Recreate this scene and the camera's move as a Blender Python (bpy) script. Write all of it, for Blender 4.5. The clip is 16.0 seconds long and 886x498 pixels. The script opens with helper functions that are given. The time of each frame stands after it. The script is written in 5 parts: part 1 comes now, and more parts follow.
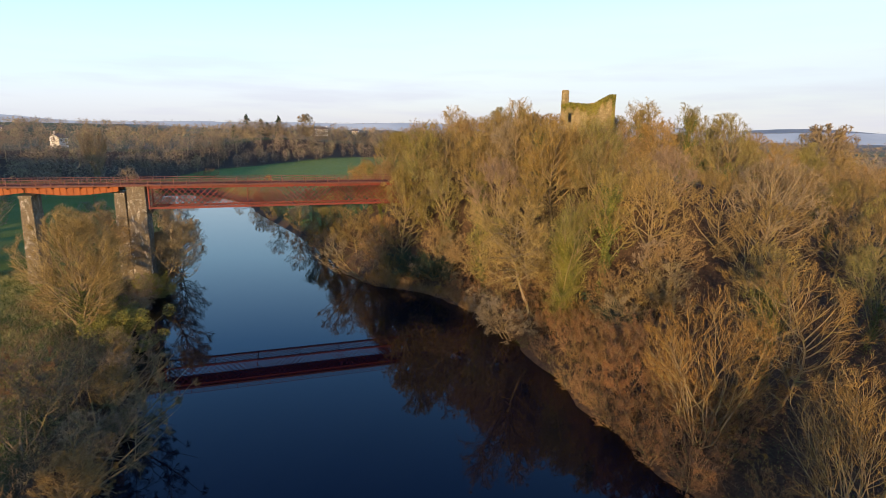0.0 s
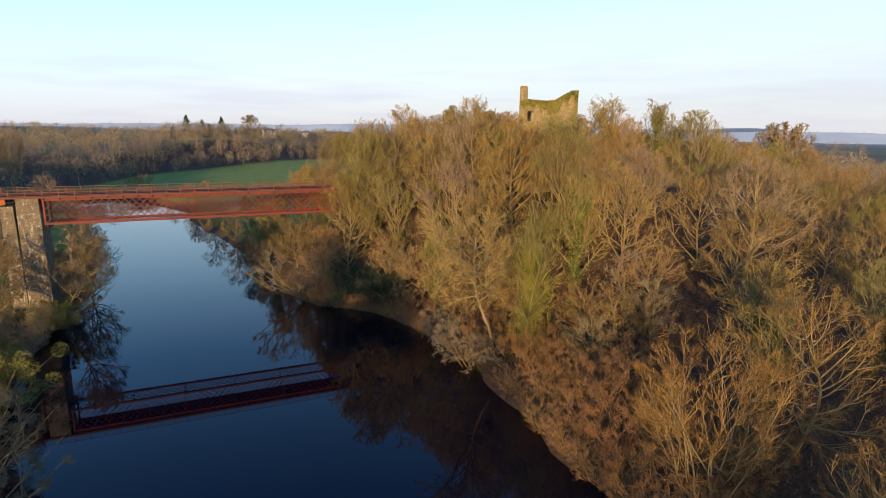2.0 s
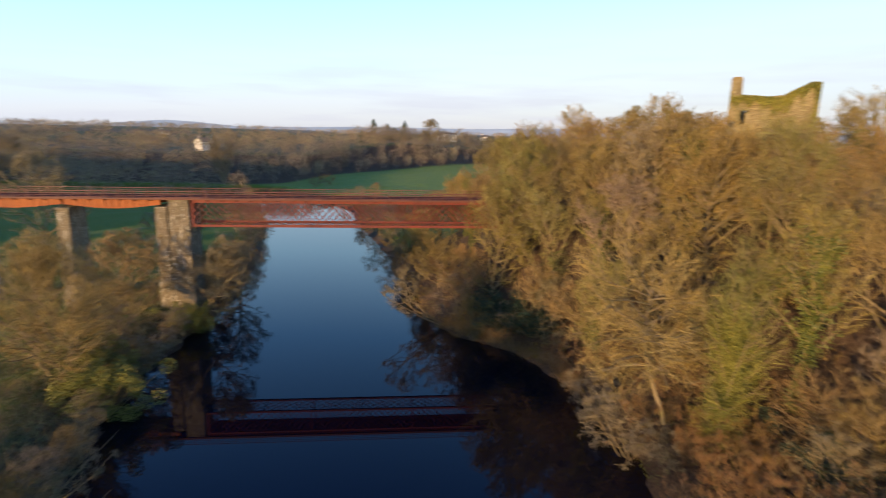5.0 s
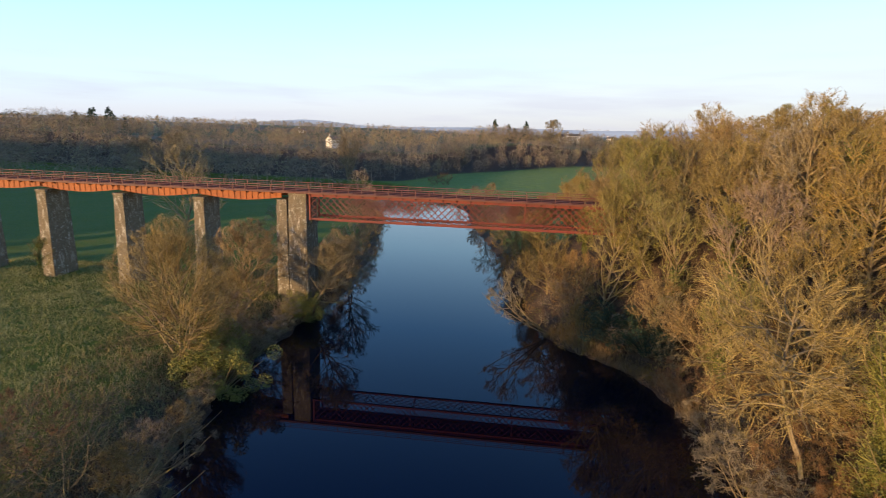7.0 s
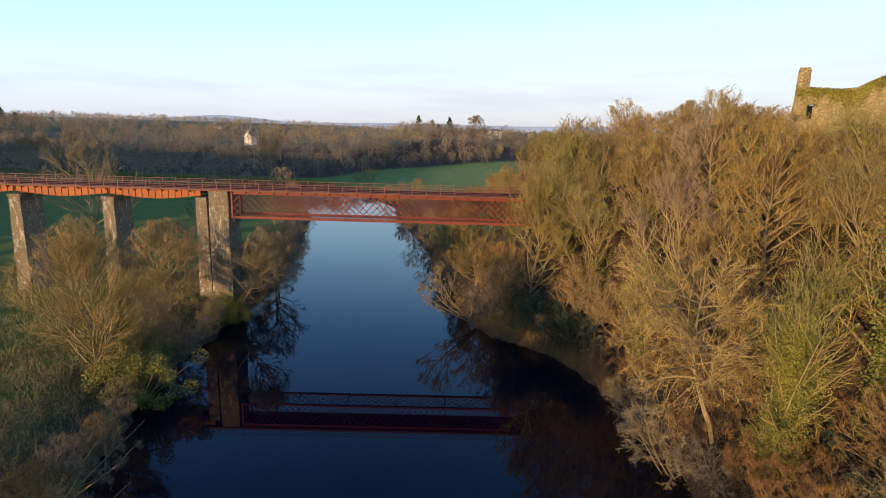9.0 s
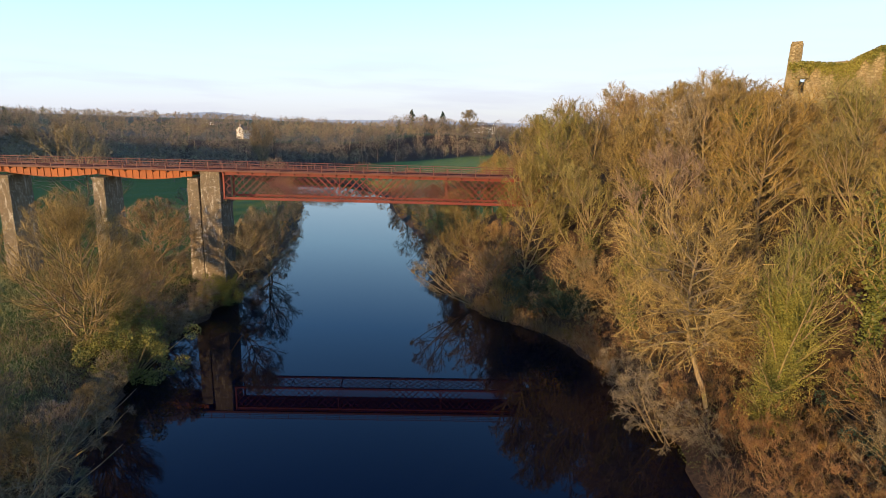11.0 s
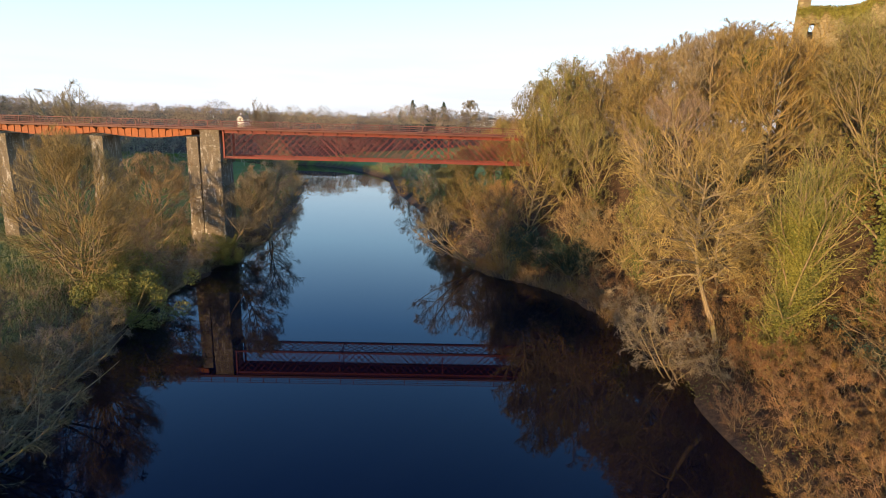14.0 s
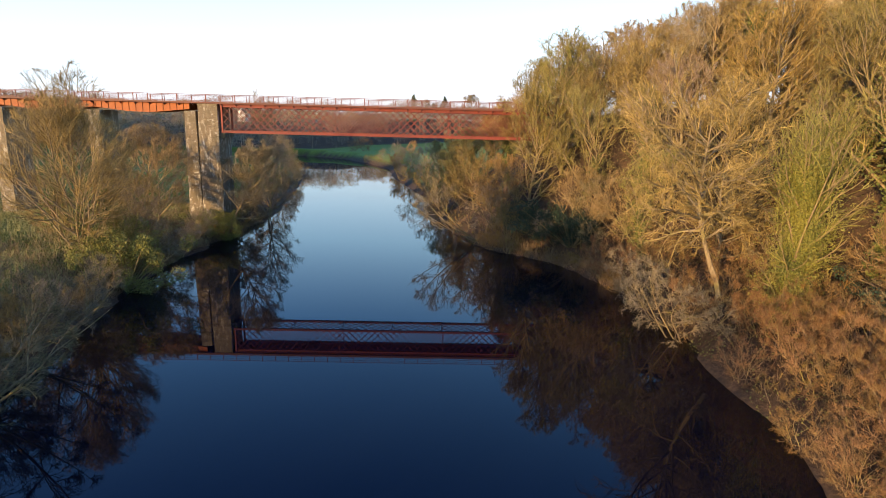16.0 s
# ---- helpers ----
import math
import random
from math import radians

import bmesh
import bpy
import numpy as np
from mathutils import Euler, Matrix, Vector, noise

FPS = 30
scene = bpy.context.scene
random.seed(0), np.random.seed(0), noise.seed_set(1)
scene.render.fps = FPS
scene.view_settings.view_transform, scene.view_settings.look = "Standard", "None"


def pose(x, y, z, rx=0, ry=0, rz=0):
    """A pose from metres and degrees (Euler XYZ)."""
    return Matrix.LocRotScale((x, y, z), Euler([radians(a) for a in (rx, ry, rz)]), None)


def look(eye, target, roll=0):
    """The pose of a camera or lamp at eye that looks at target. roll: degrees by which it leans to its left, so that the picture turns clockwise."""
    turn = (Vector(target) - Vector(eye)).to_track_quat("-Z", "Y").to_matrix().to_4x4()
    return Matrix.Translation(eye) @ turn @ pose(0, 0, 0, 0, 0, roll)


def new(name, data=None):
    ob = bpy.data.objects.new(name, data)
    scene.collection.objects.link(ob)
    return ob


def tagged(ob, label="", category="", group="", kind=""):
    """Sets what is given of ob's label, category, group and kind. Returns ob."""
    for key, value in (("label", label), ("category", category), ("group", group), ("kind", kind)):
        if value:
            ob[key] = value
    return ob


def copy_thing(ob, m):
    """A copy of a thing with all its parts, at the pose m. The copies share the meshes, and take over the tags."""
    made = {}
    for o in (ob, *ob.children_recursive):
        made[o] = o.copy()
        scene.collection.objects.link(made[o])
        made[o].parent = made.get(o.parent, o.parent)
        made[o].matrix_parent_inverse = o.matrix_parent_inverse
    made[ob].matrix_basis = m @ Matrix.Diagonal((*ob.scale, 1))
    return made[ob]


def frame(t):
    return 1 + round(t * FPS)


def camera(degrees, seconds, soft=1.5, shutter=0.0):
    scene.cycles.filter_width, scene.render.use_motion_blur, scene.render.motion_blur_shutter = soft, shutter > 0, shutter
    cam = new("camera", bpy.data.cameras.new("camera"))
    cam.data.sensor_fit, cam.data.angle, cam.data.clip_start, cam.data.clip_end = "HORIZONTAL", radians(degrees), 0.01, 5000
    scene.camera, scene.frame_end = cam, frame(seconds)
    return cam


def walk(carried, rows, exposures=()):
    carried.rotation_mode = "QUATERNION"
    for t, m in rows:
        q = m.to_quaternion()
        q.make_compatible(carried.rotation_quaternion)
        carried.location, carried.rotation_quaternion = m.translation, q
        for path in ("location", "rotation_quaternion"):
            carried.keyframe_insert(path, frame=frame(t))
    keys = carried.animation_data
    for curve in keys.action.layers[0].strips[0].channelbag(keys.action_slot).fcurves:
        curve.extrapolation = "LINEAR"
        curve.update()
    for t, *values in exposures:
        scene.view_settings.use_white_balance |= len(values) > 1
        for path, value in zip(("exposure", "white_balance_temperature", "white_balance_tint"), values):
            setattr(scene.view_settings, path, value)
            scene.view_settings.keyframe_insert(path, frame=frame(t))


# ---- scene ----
cam = camera(77.6, 16.0, 0.9, 0.3)
PATH = [
    (0, (0.989, -0.448, 28.767), (1.621, 1.401, 28.343), 1.0),
    (0.5, (1.85, 1.682, 28.714), (2.552, 3.506, 28.292), 0.9),
    (1, (2.827, 3.95, 28.756), (3.572, 5.758, 28.334), 0.7),
    (1.5, (3.825, 6.281, 28.658), (4.59, 8.081, 28.24), 0.7),
    (2, (5.046, 8.789, 28.659), (5.828, 10.581, 28.24), 0.7),
    (2.5, (6.402, 11.31, 28.616), (7.199, 13.096, 28.198), 0.6),
    (3, (7.738, 13.841, 28.572), (8.544, 15.623, 28.156), 0.7),
    (3.5, (9.219, 16.39, 28.529), (10.031, 18.17, 28.113), 0.8),
    (4, (10.771, 18.891, 28.446), (11.584, 20.671, 28.033), 0.7),
    (4.5, (11.763, 20.977, 28.597), (12.418, 22.822, 28.184), 0.6),
    (5, (12.429, 22.799, 28.643), (12.611, 24.747, 28.23), 1.2),
    (5.2, (12.615, 23.282, 28.61), (12.55, 25.238, 28.198), 1.4),
    (6.2, (13.5, 25.15, 28.47), (13.07, 27.06, 28.05), 1.8),
    (7.3, (13.691, 25.495, 28.287), (13.55, 27.446, 27.867), 1.8),
    (7.5, (13.654, 25.428, 28.252), (13.559, 27.382, 27.833), 1.8),
    (8, (13.418, 25.128, 28.353), (13.397, 27.083, 27.93), 1.8),
    (8.5, (13.349, 24.986, 28.364), (13.363, 26.94, 27.939), 1.7),
    (9, (13.369, 24.974, 28.179), (13.396, 26.927, 27.752), 1.7),
    (10.25, (13.4, 24.75, 26.85), (13.44, 26.70, 26.42), 1.7),
    (11.5, (13.412, 24.491, 24.727), (13.467, 26.442, 24.29), 1.6),
    (12, (13.352, 24.396, 23.738), (13.406, 26.347, 23.3), 1.7),
    (12.5, (13.205, 24.405, 22.729), (13.259, 26.355, 22.29), 1.7),
    (13, (13.236, 24.244, 21.824), (13.288, 26.194, 21.384), 1.7),
    (13.5, (13.256, 24.212, 21.037), (13.308, 26.162, 20.594), 1.7),
    (14, (13.308, 24.3, 20.143), (13.356, 26.25, 19.699), 1.6),
    (14.5, (13.296, 24.324, 19.231), (13.346, 26.273, 18.785), 1.6),
    (15, (13.341, 24.272, 18.36), (13.391, 26.221, 17.914), 1.6),
    (15.5, (13.487, 24.256, 17.58), (13.532, 26.204, 17.13), 1.5),
    (16, (13.59, 24.207, 16.665), (13.633, 26.156, 16.217), 1.5),
]
walk(cam, [(t, look(eye, target, roll)) for t, eye, target, roll in PATH],
     ((0, 1.0), (9, 1.0), (11.5, 1.05), (14.5, 1.3), (16, 1.42)))

# ---- light ----
SUN_AZ, SUN_EL = radians(218.5), radians(6.8)      # where the sun stands: clockwise from +y, and height
TO_SUN = Vector((math.sin(SUN_AZ) * math.cos(SUN_EL), math.cos(SUN_AZ) * math.cos(SUN_EL), math.sin(SUN_EL)))


def make_world():
    world = bpy.data.worlds.new("winter_sky")
    scene.world = world
    world.use_nodes = True
    nt = world.node_tree
    nt.nodes.clear()
    N, K = nt.nodes.new, nt.links.new
    out, bg, sky = N("ShaderNodeOutputWorld"), N("ShaderNodeBackground"), N("ShaderNodeTexSky")
    sky.sky_type, sky.sun_disc = "NISHITA", False
    sky.sun_elevation, sky.sun_rotation = SUN_EL, SUN_AZ
    sky.air_density, sky.dust_density, sky.ozone_density = 1.0, 0.6, 1.6
    geo = N("ShaderNodeTexCoord")
    # thin streaks of cloud near the horizon
    mp = N("ShaderNodeMapping")
    mp.inputs["Scale"].default_value = (2.2, 2.2, 22.0)
    cl = N("ShaderNodeTexNoise")
    cl.inputs["Scale"].default_value, cl.inputs["Detail"].default_value = 2.0, 6.0
    ramp = N("ShaderNodeValToRGB")
    ramp.color_ramp.elements[0].position, ramp.color_ramp.elements[1].position = 0.48, 0.7
    sep = N("ShaderNodeSeparateXYZ")
    band = N("ShaderNodeMapRange")
    band.inputs["From Min"].default_value, band.inputs["From Max"].default_value = 0.2, 0.0
    band.inputs["To Min"].default_value, band.inputs["To Max"].default_value = 0.0, 0.55
    mul = N("ShaderNodeMath")
    mul.operation = "MULTIPLY"
    veil = N("ShaderNodeValToRGB")            # pale at the horizon, cyan above it, deep blue overhead
    e = veil.color_ramp.elements
    while len(e) < len(SKY_STOPS):
        e.new(0.5)
    for el, (pos, col) in zip(e, SKY_STOPS):
        el.position, el.color = pos, (*[c / 5 for c in col], 1)
    five = N("ShaderNodeVectorMath")
    five.operation, five.inputs[1].default_value = "MULTIPLY", (5, 5, 5)
    mix1, mix2 = N("ShaderNodeMix"), N("ShaderNodeMix")
    for m in (mix1, mix2):
        m.data_type = "RGBA"
    K(geo.outputs["Generated"], mp.inputs["Vector"])
    K(mp.outputs[0], cl.inputs["Vector"])
    K(cl.outputs[0], ramp.inputs[0])
    K(geo.outputs["Generated"], sep.inputs[0])
    K(sep.outputs[2], band.inputs["Value"])
    side = N("ShaderNodeMath")                # the veil reaches higher towards +x
    side.operation, side.inputs[1].default_value = "MULTIPLY_ADD", -0.07
    K(sep.outputs[0], side.inputs[0])
    K(sep.outputs[2], side.inputs[2])
    K(side.outputs[0], veil.inputs[0])
    K(veil.outputs[0], five.inputs[0])
    K(ramp.outputs[0], mul.inputs[0])
    K(band.outputs[0], mul.inputs[1])
    K(sky.outputs[0], mix1.inputs["A"])
    K(five.outputs[0], mix1.inputs["B"])
    mix1.inputs["Factor"].default_value = 0.84
    K(mix1.outputs["Result"], mix2.inputs["A"])
    mix2.inputs["B"].default_value = (*SKY_CLOUD, 1)
    K(mul.outputs[0], mix2.inputs["Factor"])
    K(mix2.outputs["Result"], bg.inputs["Color"])
    bg.inputs["Strength"].default_value = SKY_STRENGTH
    K(bg.outputs[0], out.inputs[0])


SKY_STRENGTH = 0.15
SKY_STOPS = [(0.0, (2.45, 2.6, 3.05)), (0.06, (2.8, 3.05, 3.6)), (0.13, (2.75, 3.65, 4.45)), (0.22, (2.2, 3.8, 5.3)), (0.36, (0.8, 2.2, 4.7)), (0.6, (0.24, 0.9, 3.0)), (1.0, (0.11, 0.3, 0.9))]
SKY_CLOUD = (2.35, 2.36, 2.85)
make_world()
sun = bpy.data.lights.new("sun", "SUN")
sun.energy, sun.angle, sun.color = 3.15, radians(0.6), (1.0, 0.665, 0.33)
new("sun", sun).matrix_world = Matrix.Translation(TO_SUN * 300) @ TO_SUN.to_track_quat("Z", "Y").to_matrix().to_4x4()


# ---- materials ----
class Mat:
    """A node material under construction."""

    def __init__(self, name, rough=0.8, metal=0.0):
        self.m = bpy.data.materials.new(name)
        self.m.use_nodes = True
        self.nt = self.m.node_tree
        self.p = self.nt.nodes["Principled BSDF"]
        self.p.inputs["Roughness"].default_value, self.p.inputs["Metallic"].default_value = rough, metal
        self.p.inputs["Specular IOR Level"].default_value = 0.3

    def node(self, kind, **values):
        n = self.nt.nodes.new(kind)
        for k, v in values.items():
            n.inputs[k.replace("_", " ")].default_value = v
        return n

    def link(self, a, b):
        self.nt.links.new(a, b)

    def place(self):
        return self.node("ShaderNodeNewGeometry").outputs["Position"]

    def local(self):
        return self.node("ShaderNodeTexCoord").outputs["Object"]

    def noise(self, scale, vec, detail=4.0, rough=0.6, stretch=None):
        if stretch:
            mp = self.node("ShaderNodeMapping", Scale=stretch)
            self.link(vec, mp.inputs["Vector"])
            vec = mp.outputs[0]
        n = self.node("ShaderNodeTexNoise", Scale=scale, Detail=detail, Roughness=rough)
        self.link(vec, n.inputs["Vector"])
        return n.outputs[0]

    def ramp(self, fac, stops):
        r = self.node("ShaderNodeValToRGB")
        e = r.color_ramp.elements
        while len(e) < len(stops):
            e.new(0.5)
        for el, (pos, col) in zip(e, stops):
            el.position, el.color = pos, (*col, 1)
        self.link(fac, r.inputs[0])
        return r.outputs[0]

    def mix(self, fac, a, b, blend="MIX"):
        n = self.node("ShaderNodeMix")
        n.data_type, n.blend_type = "RGBA", blend
        for value, slot in ((fac, "Factor"), (a, "A"), (b, "B")):
            if isinstance(value, (int, float)):
                n.inputs[slot].default_value = value
            elif isinstance(value, tuple):
                n.inputs[slot].default_value = (*value, 1)
            else:
                self.link(value, n.inputs[slot])
        return n.outputs["Result"]

    def span(self, value, a, b, c=0.0, d=1.0):
        n = self.node("ShaderNodeMapRange", From_Min=a, From_Max=b, To_Min=c, To_Max=d)
        self.link(value, n.inputs["Value"])
        return n.outputs[0]

    def colour(self, value):
        if isinstance(value, tuple):
            self.p.inputs["Base Color"].default_value = (*value, 1)
        else:
            self.link(value, self.p.inputs["Base Color"])
        return self

    def bump(self, height, strength, distance):
        b = self.node("ShaderNodeBump", Strength=strength, Distance=distance)
        self.link(height, b.inputs["Height"])
        self.link(b.outputs[0], self.p.inputs["Normal"])
        return self


def twig_material(name, dark, mid, light):
    """Bare twigs: every tree has its own tint, and every twig its own tone."""
    k = Mat(name, 0.75)
    info = k.node("ShaderNodeObjectInfo").outputs["Random"]
    isle = k.node("ShaderNodeNewGeometry").outputs["Random Per Island"]
    tone = k.ramp(isle, [(0.0, dark), (0.5, mid), (1.0, light)])
    tint = k.ramp(info, [(0.0, (1.14, 0.98, 0.86)), (0.25, (0.82, 0.88, 0.70)), (0.5, (1.12, 1.1, 1.12)), (0.75, (0.80, 0.74, 0.70)), (1.0, (1.0, 1.06, 0.80))])
    return k.colour(k.mix(1.0, tone, tint, "MULTIPLY")).m


def bark_material(name, dark, light, moss):
    k = Mat(name, 0.9)
    pos = k.place()
    grain = k.noise(9.0, pos, stretch=(1, 1, 0.25))
    patch = k.noise(0.9, pos)
    base = k.ramp(grain, [(0.3, dark), (0.7, light)])
    return k.colour(k.mix(k.span(patch, 0.5, 0.68), base, moss)).bump(grain, 0.6, 0.03).m


def leaf_material(name, dark, mid, light, rough=0.55):
    k = Mat(name, rough)
    isle = k.node("ShaderNodeNewGeometry").outputs["Random Per Island"]
    patch = k.noise(0.5, k.place())
    return k.colour(k.mix(k.span(patch, 0.35, 0.65), k.ramp(isle, [(0.0, dark), (1.0, mid)]), k.ramp(isle, [(0.0, mid), (1.0, light)]))).m


TWIG = twig_material("golden_twigs", (0.108, 0.075, 0.022), (0.282, 0.198, 0.062), (0.435, 0.315, 0.112))
TWIG_RED = twig_material("brown_twigs", (0.115, 0.073, 0.028), (0.275, 0.182, 0.07), (0.395, 0.273, 0.114))
TWIG_PINK = twig_material("pinkish_grey_twigs", (0.14, 0.098, 0.062), (0.32, 0.235, 0.15), (0.46, 0.35, 0.235))
TWIG_THICKET = twig_material("red_brown_twigs", (0.105, 0.056, 0.025), (0.225, 0.126, 0.055), (0.34, 0.20, 0.088))
TWIG_GREY = twig_material("grey_brown_twigs", (0.12, 0.09, 0.055), (0.27, 0.205, 0.128), (0.41, 0.315, 0.205))
TWIG_DARK = twig_material("dull_willow_twigs", (0.05, 0.042, 0.026), (0.12, 0.098, 0.058), (0.23, 0.185, 0.108))
TWIG_NEAR = twig_material("tawny_twigs", (0.07, 0.044, 0.013), (0.215, 0.138, 0.038), (0.36, 0.24, 0.074))
TWIG_OLIVE = twig_material("olive_twigs", (0.10, 0.083, 0.024), (0.235, 0.198, 0.06), (0.35, 0.295, 0.10))


def far_wood_material():
    """Bare far woods: stands of brown, russet and olive trees, and some evergreen ones."""
    k = Mat("far_bare_woods", 0.9)
    isle = k.node("ShaderNodeNewGeometry").outputs["Random Per Island"]
    stand_of = k.noise(0.09, k.place(), 3.0, 0.85, (1, 1, 0.2))
    # tones paled and dulled: some aerial haze put into the colour
    tint = k.ramp(stand_of, [(0.37, (0.055, 0.07, 0.04)), (0.43, (0.20, 0.15, 0.105)), (0.48, (0.30, 0.24, 0.15)), (0.53, (0.24, 0.155, 0.11)), (0.60, (0.33, 0.28, 0.145))])
    return k.colour(k.mix(1.0, tint, k.ramp(isle, [(0.0, (0.75, 0.75, 0.75)), (1.0, (1.15, 1.15, 1.1))]), "MULTIPLY")).m


TWIG_FAR = far_wood_material()
BARK = bark_material("mossy_bark", (0.13, 0.09, 0.045), (0.34, 0.25, 0.13), (0.24, 0.20, 0.06))
BARK_PALE = bark_material("pale_bark", (0.15, 0.105, 0.055), (0.37, 0.275, 0.15), (0.25, 0.205, 0.07))
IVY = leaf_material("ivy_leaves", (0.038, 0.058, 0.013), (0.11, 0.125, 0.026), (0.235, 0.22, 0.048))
# yellower copy of the ivy, with low sun put into the leaf colour
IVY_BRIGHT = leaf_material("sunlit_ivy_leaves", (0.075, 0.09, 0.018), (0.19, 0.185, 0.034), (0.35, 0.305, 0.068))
EVERGREEN = leaf_material("evergreen_needles", (0.012, 0.028, 0.015), (0.03, 0.055, 0.028), (0.06, 0.085, 0.04))
GRASS_BLADE = leaf_material("winter_grass", (0.13, 0.14, 0.036), (0.27, 0.255, 0.075), (0.45, 0.39, 0.15))
REED = leaf_material("dry_reeds_and_bramble", (0.13, 0.08, 0.04), (0.24, 0.15, 0.07), (0.34, 0.24, 0.11))


def ground_material():
    k = Mat("meadow_and_wood_floor", 0.95)
    pos = k.place()
    litter = k.node("ShaderNodeAttribute")
    litter.attribute_name = "litter"
    fields = k.node("ShaderNodeAttribute")
    fields.attribute_name = "fields"
    fine, mid, big = k.noise(2.6, pos, 6.0, 0.75), k.noise(0.35, pos), k.noise(0.03, pos)
    grass = k.ramp(fine, [(0.25, (0.045, 0.07, 0.006)), (0.5, (0.10, 0.145, 0.010)), (0.75, (0.19, 0.20, 0.03))])
    grass = k.mix(k.span(mid, 0.45, 0.7), grass, (0.13, 0.15, 0.014))
    floor = k.ramp(fine, [(0.3, (0.03, 0.02, 0.012)), (0.55, (0.09, 0.055, 0.03)), (0.8, (0.19, 0.11, 0.055))])
    # field beyond the bridge: grazing sunlight put into a brighter grass colour
    lit_field = k.node("ShaderNodeAttribute")
    lit_field.attribute_name = "pasture"
    grass = k.mix(lit_field.outputs["Fac"], grass, k.ramp(mid, [(0.35, (0.15, 0.20, 0.03)), (0.65, (0.21, 0.255, 0.04))]))
    near = k.mix(litter.outputs["Fac"], grass, floor)
    # far farmland: a patchwork of fields
    vo = k.node("ShaderNodeTexVoronoi", Scale=0.0065)
    mp = k.node("ShaderNodeMapping", Scale=(1.0, 0.6, 0.0))
    k.link(pos, mp.inputs["Vector"])
    k.link(mp.outputs[0], vo.inputs["Vector"])
    sep = k.node("ShaderNodeSeparateColor")
    k.link(vo.outputs["Color"], sep.inputs[0])
    far = k.ramp(sep.outputs[0], [(0.0, (0.06, 0.095, 0.03)), (0.35, (0.10, 0.13, 0.05)), (0.6, (0.16, 0.13, 0.07)), (0.8, (0.09, 0.075, 0.045)), (1.0, (0.13, 0.15, 0.06))])
    far = k.mix(k.span(big, 0.3, 0.7, 0.0, 0.5), far, (0.12, 0.10, 0.065))
    # fields pale with distance beyond 1200 m: haze put into the ground colour
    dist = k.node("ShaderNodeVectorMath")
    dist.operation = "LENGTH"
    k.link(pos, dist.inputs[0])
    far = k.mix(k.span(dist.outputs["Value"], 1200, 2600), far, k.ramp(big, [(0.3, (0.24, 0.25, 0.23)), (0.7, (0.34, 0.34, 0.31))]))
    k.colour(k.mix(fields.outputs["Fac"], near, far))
    return k.bump(k.mix(0.5, fine, mid), 0.9, 0.35).m


def water_material():
    k = Mat("still_river_water", 0.02)
    pos = k.place()
    k.p.inputs["IOR"].default_value = 1.28
    k.p.inputs["Specular IOR Level"].default_value = 0.5
    big = k.noise(0.05, pos, 2.0)
    k.colour(k.ramp(big, [(0.3, (0.0015, 0.003, 0.008)), (0.7, (0.002, 0.004, 0.011))]))
    rip = k.noise(0.9, pos, 3.0, 0.5, (1.0, 0.55, 1.0))
    return k.bump(rip, 0.018, 0.05).m


def stone_material(name, scale, mortar, dark, light, flecks, mossy=False):
    """Rubble masonry: coursed stones of many tones with lime runs."""
    k = Mat(name, 0.92)
    pos = k.local()
    warp = k.noise(1.3, pos)
    mp = k.node("ShaderNodeMapping", Scale=(1.0, 1.0, 1.7))
    vec = k.mix(0.08, pos, warp, "ADD")
    k.link(vec, mp.inputs["Vector"])
    cell = k.node("ShaderNodeTexVoronoi", Scale=scale)
    edge = k.node("ShaderNodeTexVoronoi", Scale=scale)
    edge.feature = "DISTANCE_TO_EDGE"
    for v in (cell, edge):
        k.link(mp.outputs[0], v.inputs["Vector"])
    sep = k.node("ShaderNodeSeparateColor")
    k.link(cell.outputs["Color"], sep.inputs[0])
    stone = k.ramp(sep.outputs[0], [(0.0, dark), (0.55, light), (0.9, tuple(c * 0.8 for c in light)), (1.0, tuple(c * 0.8 for c in flecks))])
    runs = k.span(k.noise(0.9, pos, 6.0, 0.75, (2.0, 2.0, 0.5)), 0.53, 0.63)
    stone = k.mix(runs, stone, flecks)
    stains = k.span(k.noise(0.45, pos, 4.0), 0.5, 0.75, 0.0, 0.6)
    stone = k.mix(stains, stone, (0.10, 0.09, 0.045))
    joint = k.span(edge.outputs["Distance"], 0.02, 0.10)
    face = k.mix(joint, mortar, stone)
    if mossy:
        moss = k.ramp(k.noise(3.5, pos, 6.0, 0.7), [(0.35, (0.10, 0.11, 0.025)), (0.65, (0.21, 0.20, 0.05))])
        face = k.mix(k.span(k.noise(0.32, pos, 6.0, 0.7, (1, 1, 0.6)), 0.5, 0.66, 0.0, 0.8), face, moss)
    k.colour(face)
    return k.bump(k.mix(0.35, joint, k.noise(6.0, pos)), 0.9, 0.12).m


def paint_material(name, fresh, faded, rust, metal=0.0):
    k = Mat(name, 0.6, metal)
    pos = k.place()
    big, fine = k.noise(0.5, pos, 5.0, 0.65, (1, 1, 0.5)), k.noise(7.0, pos, 6.0, 0.7)
    base = k.mix(k.span(big, 0.35, 0.65), fresh, faded)
    return k.colour(k.mix(k.span(fine, 0.55, 0.72), base, rust)).bump(fine, 0.25, 0.02).m


def timber_material(name, fresh, faded, dark):
    k = Mat(name, 1.0)
    k.p.inputs["Specular IOR Level"].default_value = 0.03
    pos = k.place()
    boards, big = k.noise(3.0, pos, 4.0, 0.6, (6.0, 0.4, 1.0)), k.noise(0.4, pos)
    return k.colour(k.mix(k.span(boards, 0.5, 0.65), k.mix(k.span(big, 0.35, 0.65), fresh, faded), dark)).bump(boards, 0.4, 0.03).m


